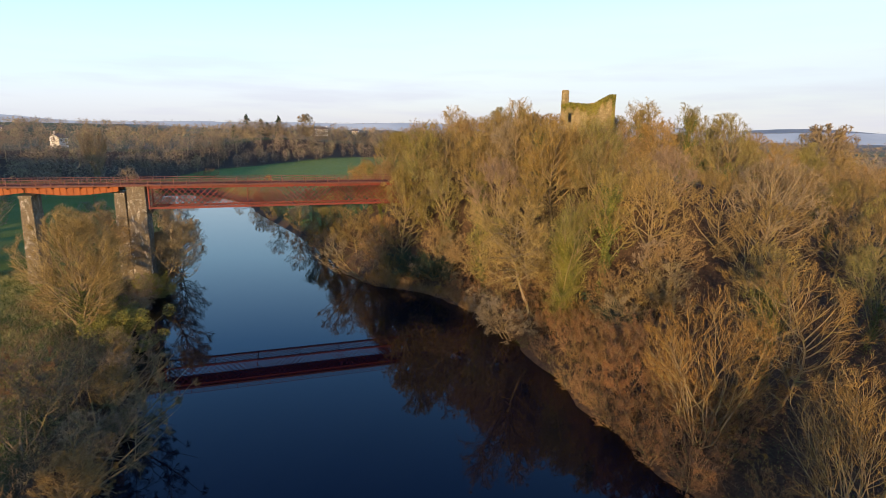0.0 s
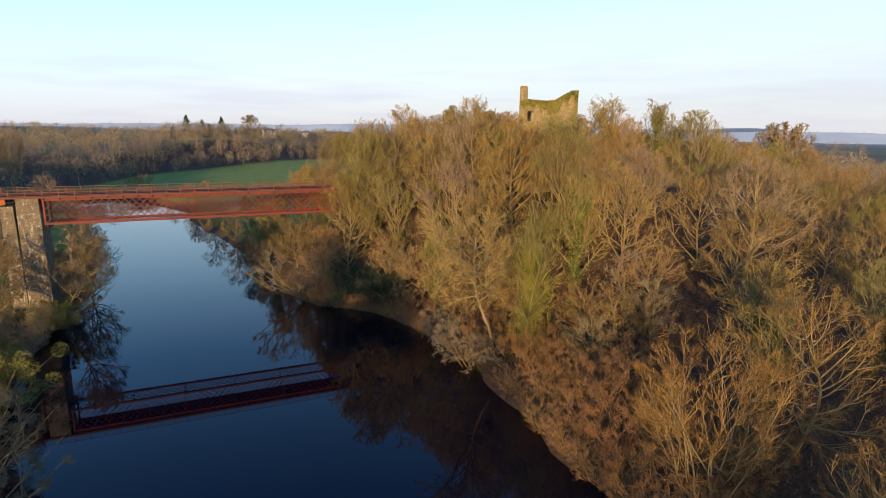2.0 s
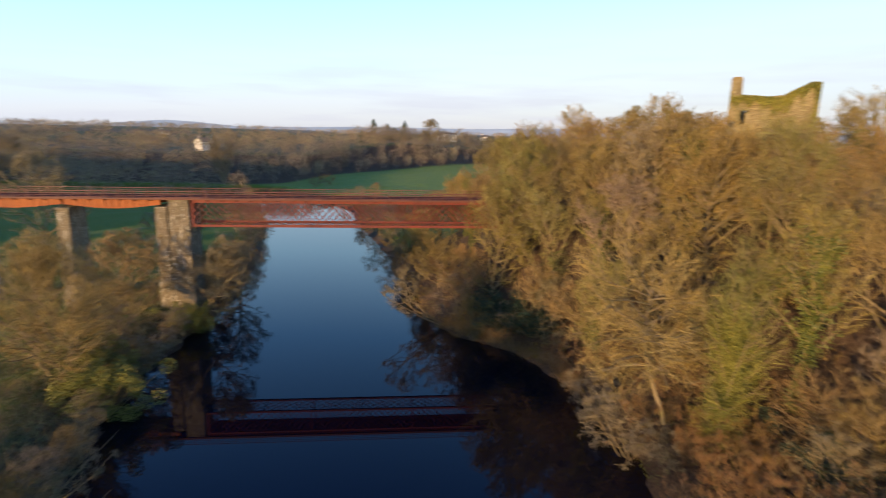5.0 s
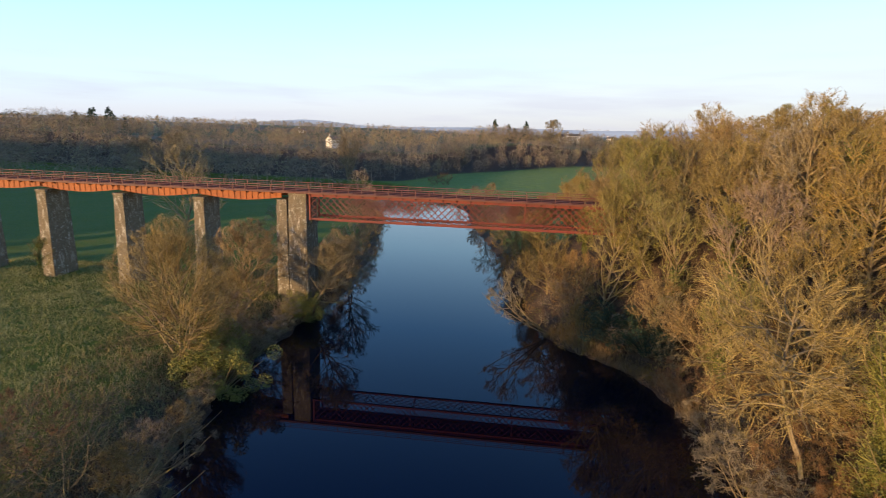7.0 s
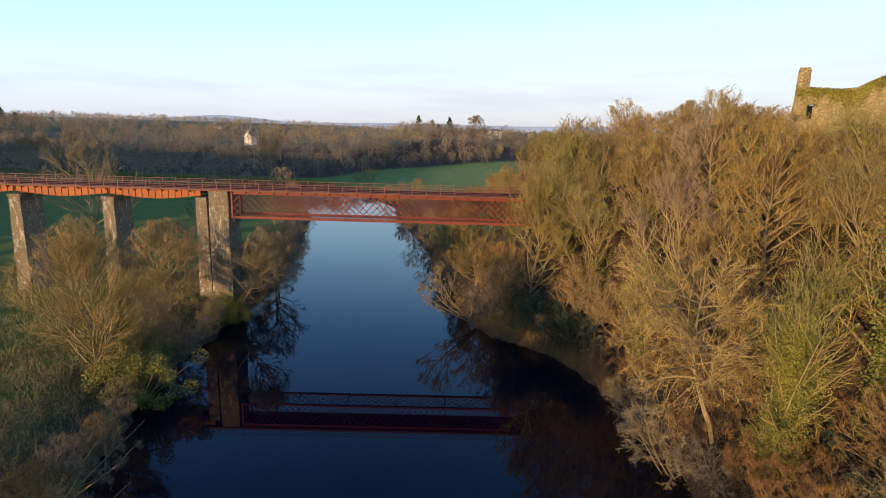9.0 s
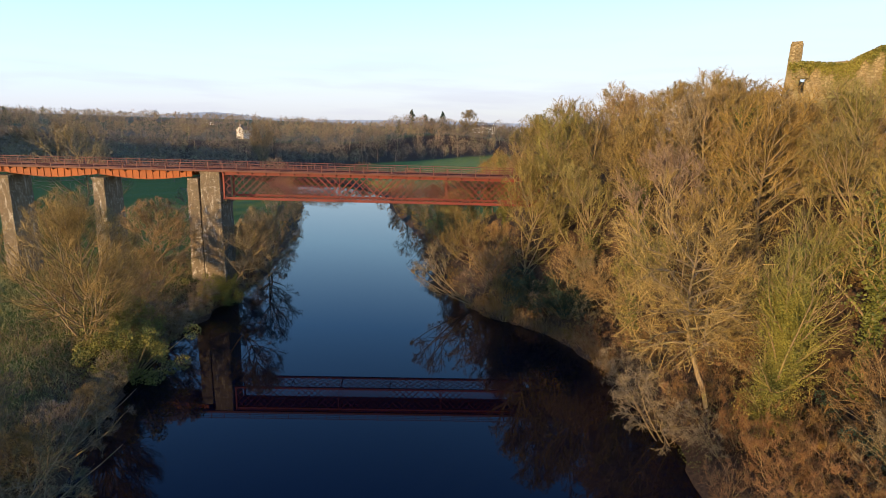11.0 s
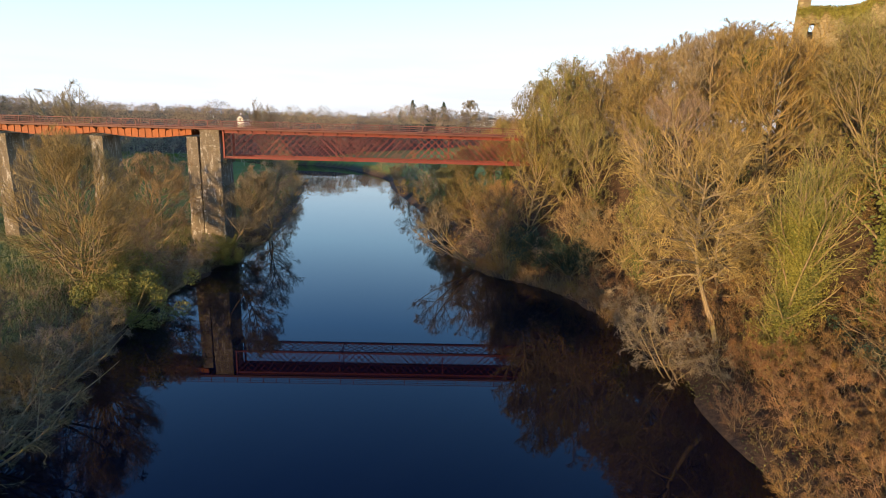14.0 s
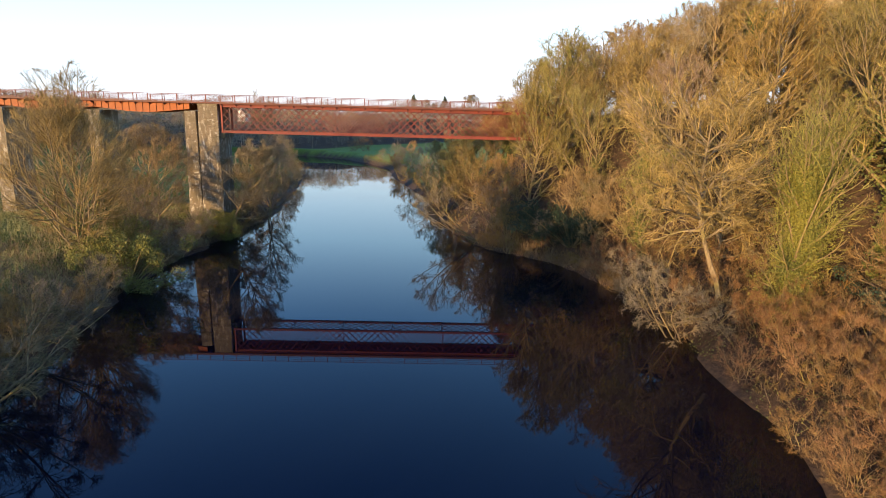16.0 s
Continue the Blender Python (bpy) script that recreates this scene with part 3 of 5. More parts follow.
# ---- the ruined tower ----
def build_castle():
    tower = tagged(new("ruined_tower"), "roofless ruined stone tower house with ivy along its broken top", "castle ruin")
    a = math.atan2(-0.52, 0.855)
    base = 15.0
    tower.matrix_basis = Matrix.Translation((53.6, 89.2, base)) @ Matrix.Rotation(a, 4, "Z")
    W, D, T = 9.2, 9.0, 1.3
    rng = random.Random(4)

    def wall(name, p, q, tops, hole=None):
        """A thick wall from p to q whose broken top follows tops (fraction, height)."""
        p, q = Vector(p), Vector(q)
        along = (q - p).normalized()
        inn = Vector((-along.y, along.x))
        n = max(6, int((q - p).length / 0.3))
        us = [i / n for i in range(n + 1)]
        bm = bmesh.new()
        zs = [0, 3, 6, 8, 10, 11.5, 12.6, 13.6, 14.6, 15.4, 16.2, 17, 1e9]
        grid = {}
        for i, u in enumerate(us):
            top = float(np.interp(u, [t[0] for t in tops], [t[1] for t in tops])) + rng.uniform(-0.14, 0.14)
            for j, z in enumerate(zs):
                z = min(z, top - 0.001 * (len(zs) - j))
                for s in (0, 1):
                    c = p + along * (q - p).length * u + inn * T * s
                    w = Vector((c.x, c.y, z))
                    nv = noise.noise_vector(w * 0.9)
                    grid[i, j, s] = bm.verts.new(w + Vector((nv.x, nv.y, 0)) * 0.13)
        for i in range(n):
            for j in range(len(zs) - 1):
                mid = (us[i] + us[i + 1]) / 2
                if hole and hole[0] < mid < hole[1] and hole[2] <= zs[j] < hole[3]:
                    continue
                for s in (0, 1):
                    bm.faces.new([grid[i, j, s], grid[i + 1, j, s], grid[i + 1, j + 1, s], grid[i, j + 1, s]])
            m = len(zs) - 1
            bm.faces.new([grid[i, m, 0], grid[i + 1, m, 0], grid[i + 1, m, 1], grid[i, m, 1]])
        for i in (0, n):
            for j in range(len(zs) - 1):
                bm.faces.new([grid[i, j, 0], grid[i, j + 1, 0], grid[i, j + 1, 1], grid[i, j, 1]])
        bmesh.ops.remove_doubles(bm, verts=bm.verts[:], dist=0.0005)
        return part(name, bm_mesh(name, bm, CASTLE), tower)

    # local axes: x along the front, y to the back
    front = wall("front_wall", (0, 0), (W, 0), [(0, 18.6), (0.1, 18.8), (0.45, 18.55), (0.6, 18.7), (0.72, 19.3), (0.88, 20.1), (1, 20.2)], (0.13, 0.2, 15.4, 17))
    wall("right_wall", (W, 0), (W, D), [(0, 20.2), (0.3, 19.2), (0.7, 17.5), (1, 17.8)])
    wall("back_wall", (W, D), (0, D), [(0, 17.8), (0.5, 16.6), (1, 17.6)])
    wall("left_wall", (0, D), (0, 0), [(0, 17.6), (0.5, 18.2), (1, 18.6)])
    turret = part("stair_turret", masonry("stair_turret", -0.1, 1.15, -0.1, 1.2, 14.0, 20.75, 0.004, 21, CASTLE, 0.5), tower)
    part("cap_stone", masonry("cap_stone", 0.0, 1.0, 0.0, 1.05, 20.6, 21.0, 0.12, 22, CASTLE, 0.3), turret)
    part("lintel", box_mesh("lintel", (1.3, 0.5, 0.28), CASTLE, 0.04), front).location = (1.55, -0.05, 17.1)
    # ivy that hangs along the broken top
    g = np.random.default_rng(8)
    n = 9000
    u = g.uniform(0, 1, n)
    topz = np.interp(u, [0, 0.1, 0.45, 0.6, 0.72, 0.88, 1], [18.6, 18.8, 18.55, 18.7, 19.3, 20.1, 20.2])
    hang = np.abs(g.normal(0, 1, n)) * (0.35 + 0.5 * np.sin(u * 21) ** 2 + 1.1 * np.exp(-((u - 0.58) / 0.12) ** 2))
    corner = g.uniform(0, 1, n) < 0.16
    u = np.where(corner, 0.94 + 0.06 * g.uniform(0, 1, n), u)
    z = np.where(corner, g.uniform(9, 19.5, n), topz + 0.12 - hang * 0.8)
    y = np.where(corner, -0.22, np.where(z > topz - 0.1, g.uniform(-0.3, T, n), -0.22)) + g.normal(0, 0.08, n)
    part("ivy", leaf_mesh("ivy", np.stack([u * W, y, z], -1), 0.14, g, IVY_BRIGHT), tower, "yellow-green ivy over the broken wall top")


# ---- trees ----
def unit(v):
    return v / np.maximum(np.linalg.norm(v, axis=-1, keepdims=True), 1e-9)


def leaf_mesh(name, at, size, g, material):
    """Folded leaves, each turned its own way."""
    n = len(at)
    a, b = unit(g.normal(0, 1, (n, 3))), unit(g.normal(0, 1, (n, 3)))
    b = unit(np.cross(a, b))
    c = np.cross(a, b)
    s = size * g.uniform(0.6, 1.3, (n, 1))
    v = np.stack([at - a * s * 0.6, at + b * s * 0.42 + c * s * 0.12, at + a * s * 0.6, at - b * s * 0.42 + c * s * 0.12], 1).reshape(-1, 3)
    i = np.arange(n)[:, None] * 4
    return mesh_of(name, v, np.concatenate([i + [[0, 1, 2]], i + [[0, 2, 3]]]), material)


def grow(P, D, L, k, g, up, wander):
    """Curved limbs: n polylines of k steps that start at P in direction D."""
    n = len(P)
    pts, d = [P], D
    for i in range(k):
        d = unit(d + g.normal(0, wander, (n, 3)) + np.array([0, 0, up]))
        pts.append(pts[-1] + d * (L / k)[:, None])
    return np.stack(pts, 1)


def tubes(pts, r0, r1, sides):
    """Tapered tubes round polylines: verts and quads."""
    n, k1, _ = pts.shape
    t = np.linspace(0, 1, k1)[None, :, None]
    rad = r0[:, None, None] * (1 - t) + r1[:, None, None] * t
    d = unit(np.gradient(pts, axis=1))
    ref = np.where(np.abs(d[..., 2:3]) > 0.9, np.array([1.0, 0, 0]), np.array([0, 0, 1.0]))
    u = unit(np.cross(d, ref))
    v = np.cross(d, u)
    ang = np.arange(sides) * 2 * np.pi / sides
    ring = pts[:, :, None] + rad[:, :, None] * (u[:, :, None] * np.cos(ang)[:, None] + v[:, :, None] * np.sin(ang)[:, None])
    idx = np.arange(n * k1 * sides).reshape(n, k1, sides)
    nxt = np.roll(idx, -1, 2)
    f = np.stack([idx[:, :-1], nxt[:, :-1], nxt[:, 1:], idx[:, 1:]], -1).reshape(-1, 4)
    return ring.reshape(-1, 3), f


def slivers(P, D, L, w, g):
    """Fine twigs: one slender pointed blade each."""
    side = unit(np.cross(D, g.normal(0, 1, P.shape)))
    tip = P + unit(D + g.normal(0, 0.16, P.shape)) * L[:, None]
    v = np.stack([P - side * w[:, None] / 2, P + side * w[:, None] / 2, tip], 1).reshape(-1, 3)
    return v, np.arange(len(v)).reshape(-1, 3)


def branch_off(pts, count, lo, hi, g, angle, up=0.0):
    """Starts and directions of count side shoots on every polyline; also where along it each one sits."""
    n, k1, _ = pts.shape
    s = np.sort(g.uniform(lo, hi, (n, count)), 1)
    f = s * (k1 - 1)
    i = np.minimum(f.astype(int), k1 - 2)
    r = np.arange(n)[:, None]
    a, b = pts[r, i], pts[r, i + 1]
    p = a + (b - a) * (f - i)[..., None]
    d = unit(b - a)
    ax = unit(np.cross(d, g.normal(0, 1, d.shape)))
    th = np.radians(g.normal(angle, angle * 0.22, (n, count)))[..., None]
    out = unit(d * np.cos(th) + ax * np.sin(th) + np.array([0, 0, up]))
    return p.reshape(-1, 3), out.reshape(-1, 3), s.reshape(-1)


def joined(name, pieces, material):
    vs, fs, base = [], [], 0
    for v, f in pieces:
        vs.append(v)
        fs += (f + base).tolist()
        base += len(v)
    return mesh_of(name, np.concatenate(vs), fs, material)


def curved_slivers(P, D, L, w, g, up, jag):
    """Sprays: slender blades that bend upwards halfway."""
    side = unit(np.cross(D, g.normal(0, 1, P.shape)))
    mid = P + D * (L * 0.5)[:, None]
    tip = mid + unit(D + np.array([0, 0, up]) + g.normal(0, jag, P.shape)) * (L * 0.5)[:, None]
    h = side * w[:, None] / 2
    v = np.stack([P - h, P + h, mid + h * 0.7, mid - h * 0.7, tip], 1).reshape(-1, 3)
    i = np.arange(len(P))[:, None] * 5
    return v, np.concatenate([i + [[0, 1, 2]], i + [[0, 2, 3]], i + [[3, 2, 4]]]), np.stack([P, mid, tip], 1)


def climb(P, D, L, k, g, up, droop, wander):
    """Limbs that set out along D and bend up on their way (and down again towards their ends where they droop)."""
    n = len(P)
    pts, d, sway = [P], D, g.normal(0, wander, (n, 3))
    for i in range(k):
        t = (i + 0.5) / k
        sway = sway * 0.6 + g.normal(0, wander, (n, 3))
        d = unit(d + sway + np.array([0, 0, up - droop * t * 1.6]))
        pts.append(pts[-1] + d * (L / k)[:, None])
    return np.stack(pts, 1)


def make_tree(kind, label, seed, tall=18.0, spread=0.36, bole=0.2, limbs=28, lean=(0, 0), stems=1, twigs=4, fine=0.038, sprays=2000,
              bark=BARK, twig=TWIG, ivy=0, ivy_top=0.7, ivy_size=0.2, ivy_mat=IVY, ivy_wide=0.5, thick=0.013, sub=7, up=0.075, deep=0.44, mid=0.57,
              flare=0.42, group="", droop=0.0, wide=58, crook=0.07, reach=(0, 0), bare=False):
    """A bare winter tree at the origin: a tapered trunk whose limbs climb outwards to an uneven dome, with branches, sprays
    and twigs on them; ivy where it has some. spread and deep: the dome's radii, mid: its middle, as shares of the height;
    wide: the angle at which the lowest limbs leave the trunk; reach: how far the dome lies to one side."""
    g = np.random.default_rng(seed)
    root = tagged(new(kind), label, "tree" if "tree" in kind else "shrub", group)
    top = np.array([lean[0] * tall, lean[1] * tall, 0])
    base = np.zeros((stems, 3)) + np.array([0, 0, -0.4])
    head = np.zeros((stems, 3)) + np.array([0, 0, tall * 0.82]) + top * 0.88
    outward = np.zeros((stems, 3))
    if stems > 1:
        az = np.arange(stems) * 2 * np.pi / stems + g.uniform(0, 1, stems)
        outward = np.stack([np.cos(az), np.sin(az), 0 * az], -1)
        base += outward * 0.4 * g.uniform(0.3, 1.2, (stems, 1))
        head += outward * spread * tall * flare * g.uniform(0.5, 1.5, (stems, 1)) * 1.4 - np.array([0, 0, 1.0]) * tall * g.uniform(0.0, 0.3, (stems, 1))
    k = 10
    t = np.linspace(0, 1, k + 1)[None, :, None]
    bend = g.normal(0, 0.035, (stems, 1, 3)) * tall * np.sin(np.pi * t) + g.normal(0, 0.012, (stems, 1, 3)) * tall * np.sin(2.6 * np.pi * t)
    trunk = base[:, None] * (1 - t) + head[:, None] * t + bend * np.array([1, 1, 0.0])
    r = np.full(stems, tall * thick) / (stems ** 0.4)
    wood = [tubes(trunk, r, r * 0.14, 7)]
    per = max(2, int(round(limbs / stems)))
    s = np.sort(g.uniform(bole, 0.97, (stems, per)), 1).reshape(-1)
    w = np.repeat(np.arange(stems), per)
    f = s * k
    i = np.minimum(f.astype(int), k - 1)
    a = trunk[w, i] + (trunk[w, i + 1] - trunk[w, i]) * (f - i)[:, None]
    along = unit(trunk[w, i + 1] - trunk[w, i])
    az = np.arange(len(a)) * 2.4 + g.normal(0, 0.35, len(a))
    side = np.stack([np.cos(az), np.sin(az), 0 * az], -1) + outward[w] * 0.6
    side = unit(side - along * (side * along).sum(1, keepdims=True))
    q = (s - bole) / (1 - bole)
    th = np.radians(wide * (1 - 0.45 * q * q) + g.normal(0, 8, len(a)))[:, None]
    D = unit(along * np.cos(th) + side * np.sin(th))
    # each limb is as long as the way to the dome
    aim = unit(D + np.array([0, 0, up * 3 - droop]))
    mass = np.array([reach[0] * tall, reach[1] * tall, mid * tall]) + top * mid
    rad = np.array([spread, spread, deep]) * tall
    o, e = (a - mass) / rad, aim / rad
    A, B, C = (e * e).sum(1), (o * e).sum(1), (o * o).sum(1) - 1
    L = (-B + np.sqrt(np.maximum(B * B - A * C, 0))) / A
    lump = 1 + 0.13 * np.sin(az * 3 + seed) * np.cos(s * 11 + seed * 2)
    L = np.clip(L, tall * 0.05, tall * 0.6) * lump * g.uniform(0.84, 1.04, len(a))
    limb = climb(a, D, L, 8, g, up, droop, crook * 0.7)
    rl = np.minimum(r[w] * (0.60 - 0.36 * s), L * 0.02 + 0.02)
    wood.append(tubes(limb, rl, rl * 0.25, 5))
    # branches: the stouter half goes with the wood
    p2, d2, s2 = branch_off(limb, sub, 0.2, 0.98, g, 52, up * 1.5 - droop * 0.4)
    L2 = np.clip(np.repeat(L, sub) * (0.60 - 0.36 * s2), tall * 0.05, tall * 0.24) * g.uniform(0.65, 1.2, len(s2))
    hub = np.array([0, 0, tall * (mid - deep * 0.3)]) + top * mid * 0.8
    d2 = unit(d2 + 0.3 * unit(p2 - hub))
    br = climb(p2, d2, L2, 5, g, up * 0.8, droop, crook)
    r2 = np.maximum(np.repeat(rl, sub) * (0.55 - 0.25 * s2), fine * 0.95)
    if bare:
        wood.append(tubes(br, r2, r2 * 0.3, 4))
        p3, d3, _ = branch_off(br, 3, 0.3, 1.0, g, 45, up)
        wood.append(tubes(climb(p3, d3, np.repeat(L2, 3) * 0.4, 3, g, 0, 0, crook * 2), np.full(len(p3), fine), np.full(len(p3), fine * 0.3), 3))
        part("trunk", joined("trunk", wood, bark), root)
        return root

    soft = 0.28 if stems == 1 else 0.65

    def held(piece):
        """Draws in what has grown past the dome, whose outline is lumpy."""
        v, faces = piece
        c = mass + top * (v[:, 2:3] / tall - mid)
        o = (v - c) / rad
        rho = np.linalg.norm(o, axis=1, keepdims=True)
        d = o / np.maximum(rho, 1e-6)
        edge = 0.97 + 0.10 * np.sin(d[:, :1] * 5 + seed) * np.cos(d[:, 1:2] * 4.3 + seed * 2) + 0.07 * np.sin(d[:, 2:3] * 9 + d[:, :1] * 7 + seed)
        return c + o * np.where(rho > edge, (edge + soft * (rho - edge)) / np.maximum(rho, 1e-6), 1.0) * rad, faces

    wood = [held(p) for p in wood]
    wood.append(held(tubes(br[::2], r2[::2], r2[::2] * 0.4, 4)))
    crown = [tubes(br[1::2], r2[1::2] * 0.9, r2[1::2] * 0.45, 3)]
    n3 = max(2, int(round(sprays / len(br))))
    p3, d3, s3 = branch_off(br, n3, 0.12, 1.0, g, 46, up * 1.5 - droop * 0.5)
    d3 = unit(d3 + 0.25 * unit(p3 - hub))
    L3 = np.clip(np.repeat(L2, n3) * (0.75 - 0.35 * s3), 0.45, tall * 0.08) * g.uniform(0.6, 1.2, len(s3))
    v, fc, ray = curved_slivers(p3, d3, L3, np.full(len(L3), fine * 1.4), g, up * 1.5 - droop, 0.16)
    crown.append((v, fc))
    p4, d4, s4 = branch_off(ray, twigs, 0.2, 1.0, g, 54, up - droop)
    d4 = unit(d4 + 0.1 * unit(p4 - hub))
    L4 = np.clip(np.repeat(L3, twigs) * 0.42, 0.28, 0.85) * g.uniform(0.5, 1.3, len(s4))
    crown.append(slivers(p4, d4, L4, np.full(len(L4), fine) * g.uniform(0.6, 1.15, len(L4)), g))
    part("trunk", joined("trunk", wood, bark), root)
    part("crown", joined("crown", [held(p) for p in crown], twig), root)
    if ivy:
        n = ivy
        t = g.uniform(0.02, ivy_top, n) ** 0.8
        f = t * k
        i = np.minimum(f.astype(int), k - 1)
        w = g.integers(0, stems, n)
        c = trunk[w, i] + (trunk[w, i + 1] - trunk[w, i]) * (f - i)[:, None]
        low = limb[s < ivy_top]
        if len(low):                                # part of it has climbed out along the lower limbs
            j = g.integers(0, len(low), n)
            m = g.uniform(0, 1, n) ** 1.5 * 4.5
            q = np.minimum(m.astype(int), 7)
            c2 = low[j, q] + (low[j, q + 1] - low[j, q]) * (m - q)[:, None]
            c = np.where((g.uniform(0, 1, n) < 0.5)[:, None], c2, c)
        off = np.clip(g.normal(0, 1, (n, 3)), -1.5, 1.5) * np.array([1, 1, 0.6])
        clump = 0.35 + 1.0 * np.abs(np.sin(c[:, 2] * 1.1 + seed) * np.cos(c[:, 0] * 1.7 + c[:, 1] * 1.3))
        at = c + off * (ivy_wide * clump * (1.1 - 0.6 * t))[:, None]
        at[:, 2] = np.maximum(at[:, 2], 0.1)
        part("ivy", leaf_mesh("ivy", at, ivy_size, g, ivy_mat), root, "climbing ivy")
    return root


def bush(kind, label, seed, wide, tall, leaves, size, material, cat="bush"):
    """A low leafy bush of many small leaves in uneven clumps on short stems."""
    g = np.random.default_rng(seed)
    root = tagged(new(kind), label, cat)
    m = 46
    c = g.normal(0, 1, (m, 3)) * np.array([wide * 0.30, wide * 0.30, tall * 0.24]) + np.array([0, 0, tall * 0.5])
    c[:, 2] = np.clip(c[:, 2], tall * 0.15, tall * 0.85)
    w = g.integers(0, m, leaves)
    at = c[w] + unit(g.normal(0, 1, (leaves, 3))) * (g.uniform(0.3, 1, (leaves, 1)) ** 0.5) * np.array([wide * 0.13, wide * 0.13, tall * 0.14])
    stems = np.stack([np.zeros((m, 3)) + np.array([0, 0, -0.3]), c * 0.6, c], 1)
    part("stem", joined("stem", [tubes(stems, np.full(m, 0.06), np.full(m, 0.02), 4)], BARK), root)
    part("leaves", leaf_mesh("leaves", at, size, g, material), root)
    return root


def conifer(seed, tall):
    g = np.random.default_rng(seed)
    root = tagged(new("conifer_tree"), "dark evergreen conifer above the bare far wood", "tree", "skyline conifers")
    trunk = grow(np.zeros((1, 3)), np.array([[0, 0, 1.0]]), np.array([tall]), 6, g, 0, 0.01)
    n = 90
    s = g.uniform(0.12, 0.99, n)
    az = g.uniform(0, 6.283, n)
    p = np.stack([0 * s, 0 * s, s * tall], -1)
    d = unit(np.stack([np.cos(az), np.sin(az), 0 * az - 0.05], -1))
    L = tall * 0.33 * (1.05 - s) * g.uniform(0.7, 1.2, n) + 0.4
    limb = grow(p, d, L, 3, g, -0.03, 0.06)
    q, e, t = branch_off(limb, 16, 0.1, 1, g, 50, -0.1)
    part("trunk", joined("trunk", [tubes(trunk, np.array([tall * 0.018]), np.array([0.03]), 6)], BARK), root)
    part("crown", joined("crown", [tubes(limb, np.full(n, 0.07), np.full(n, 0.02), 3), slivers(q, e, np.full(len(q), 1.1), np.full(len(q), 0.4), g)], EVERGREEN), root)
    return root


build_castle()


def stand(ob, x, y, turn=0.0, size=1.0, tall=1.0, sink=0.15):
    """The pose for a plant at (x, y) on the ground."""
    return Matrix.LocRotScale((x, y, float(height(x, y)) - sink), Euler((0, 0, radians(turn))), (size, size, size * tall))


def put(ob, x, y, turn=0.0, size=1.0, tall=1.0, fresh=[]):
    """Places the first of a kind, then copies of it."""
    if ob.name in fresh:
        return copy_thing(ob, stand(ob, x, y, turn, size / ob.scale[0], tall))
    m = stand(ob, x, y, turn, size, tall)
    fresh.append(ob.name)
    ob.matrix_basis = m
    return ob


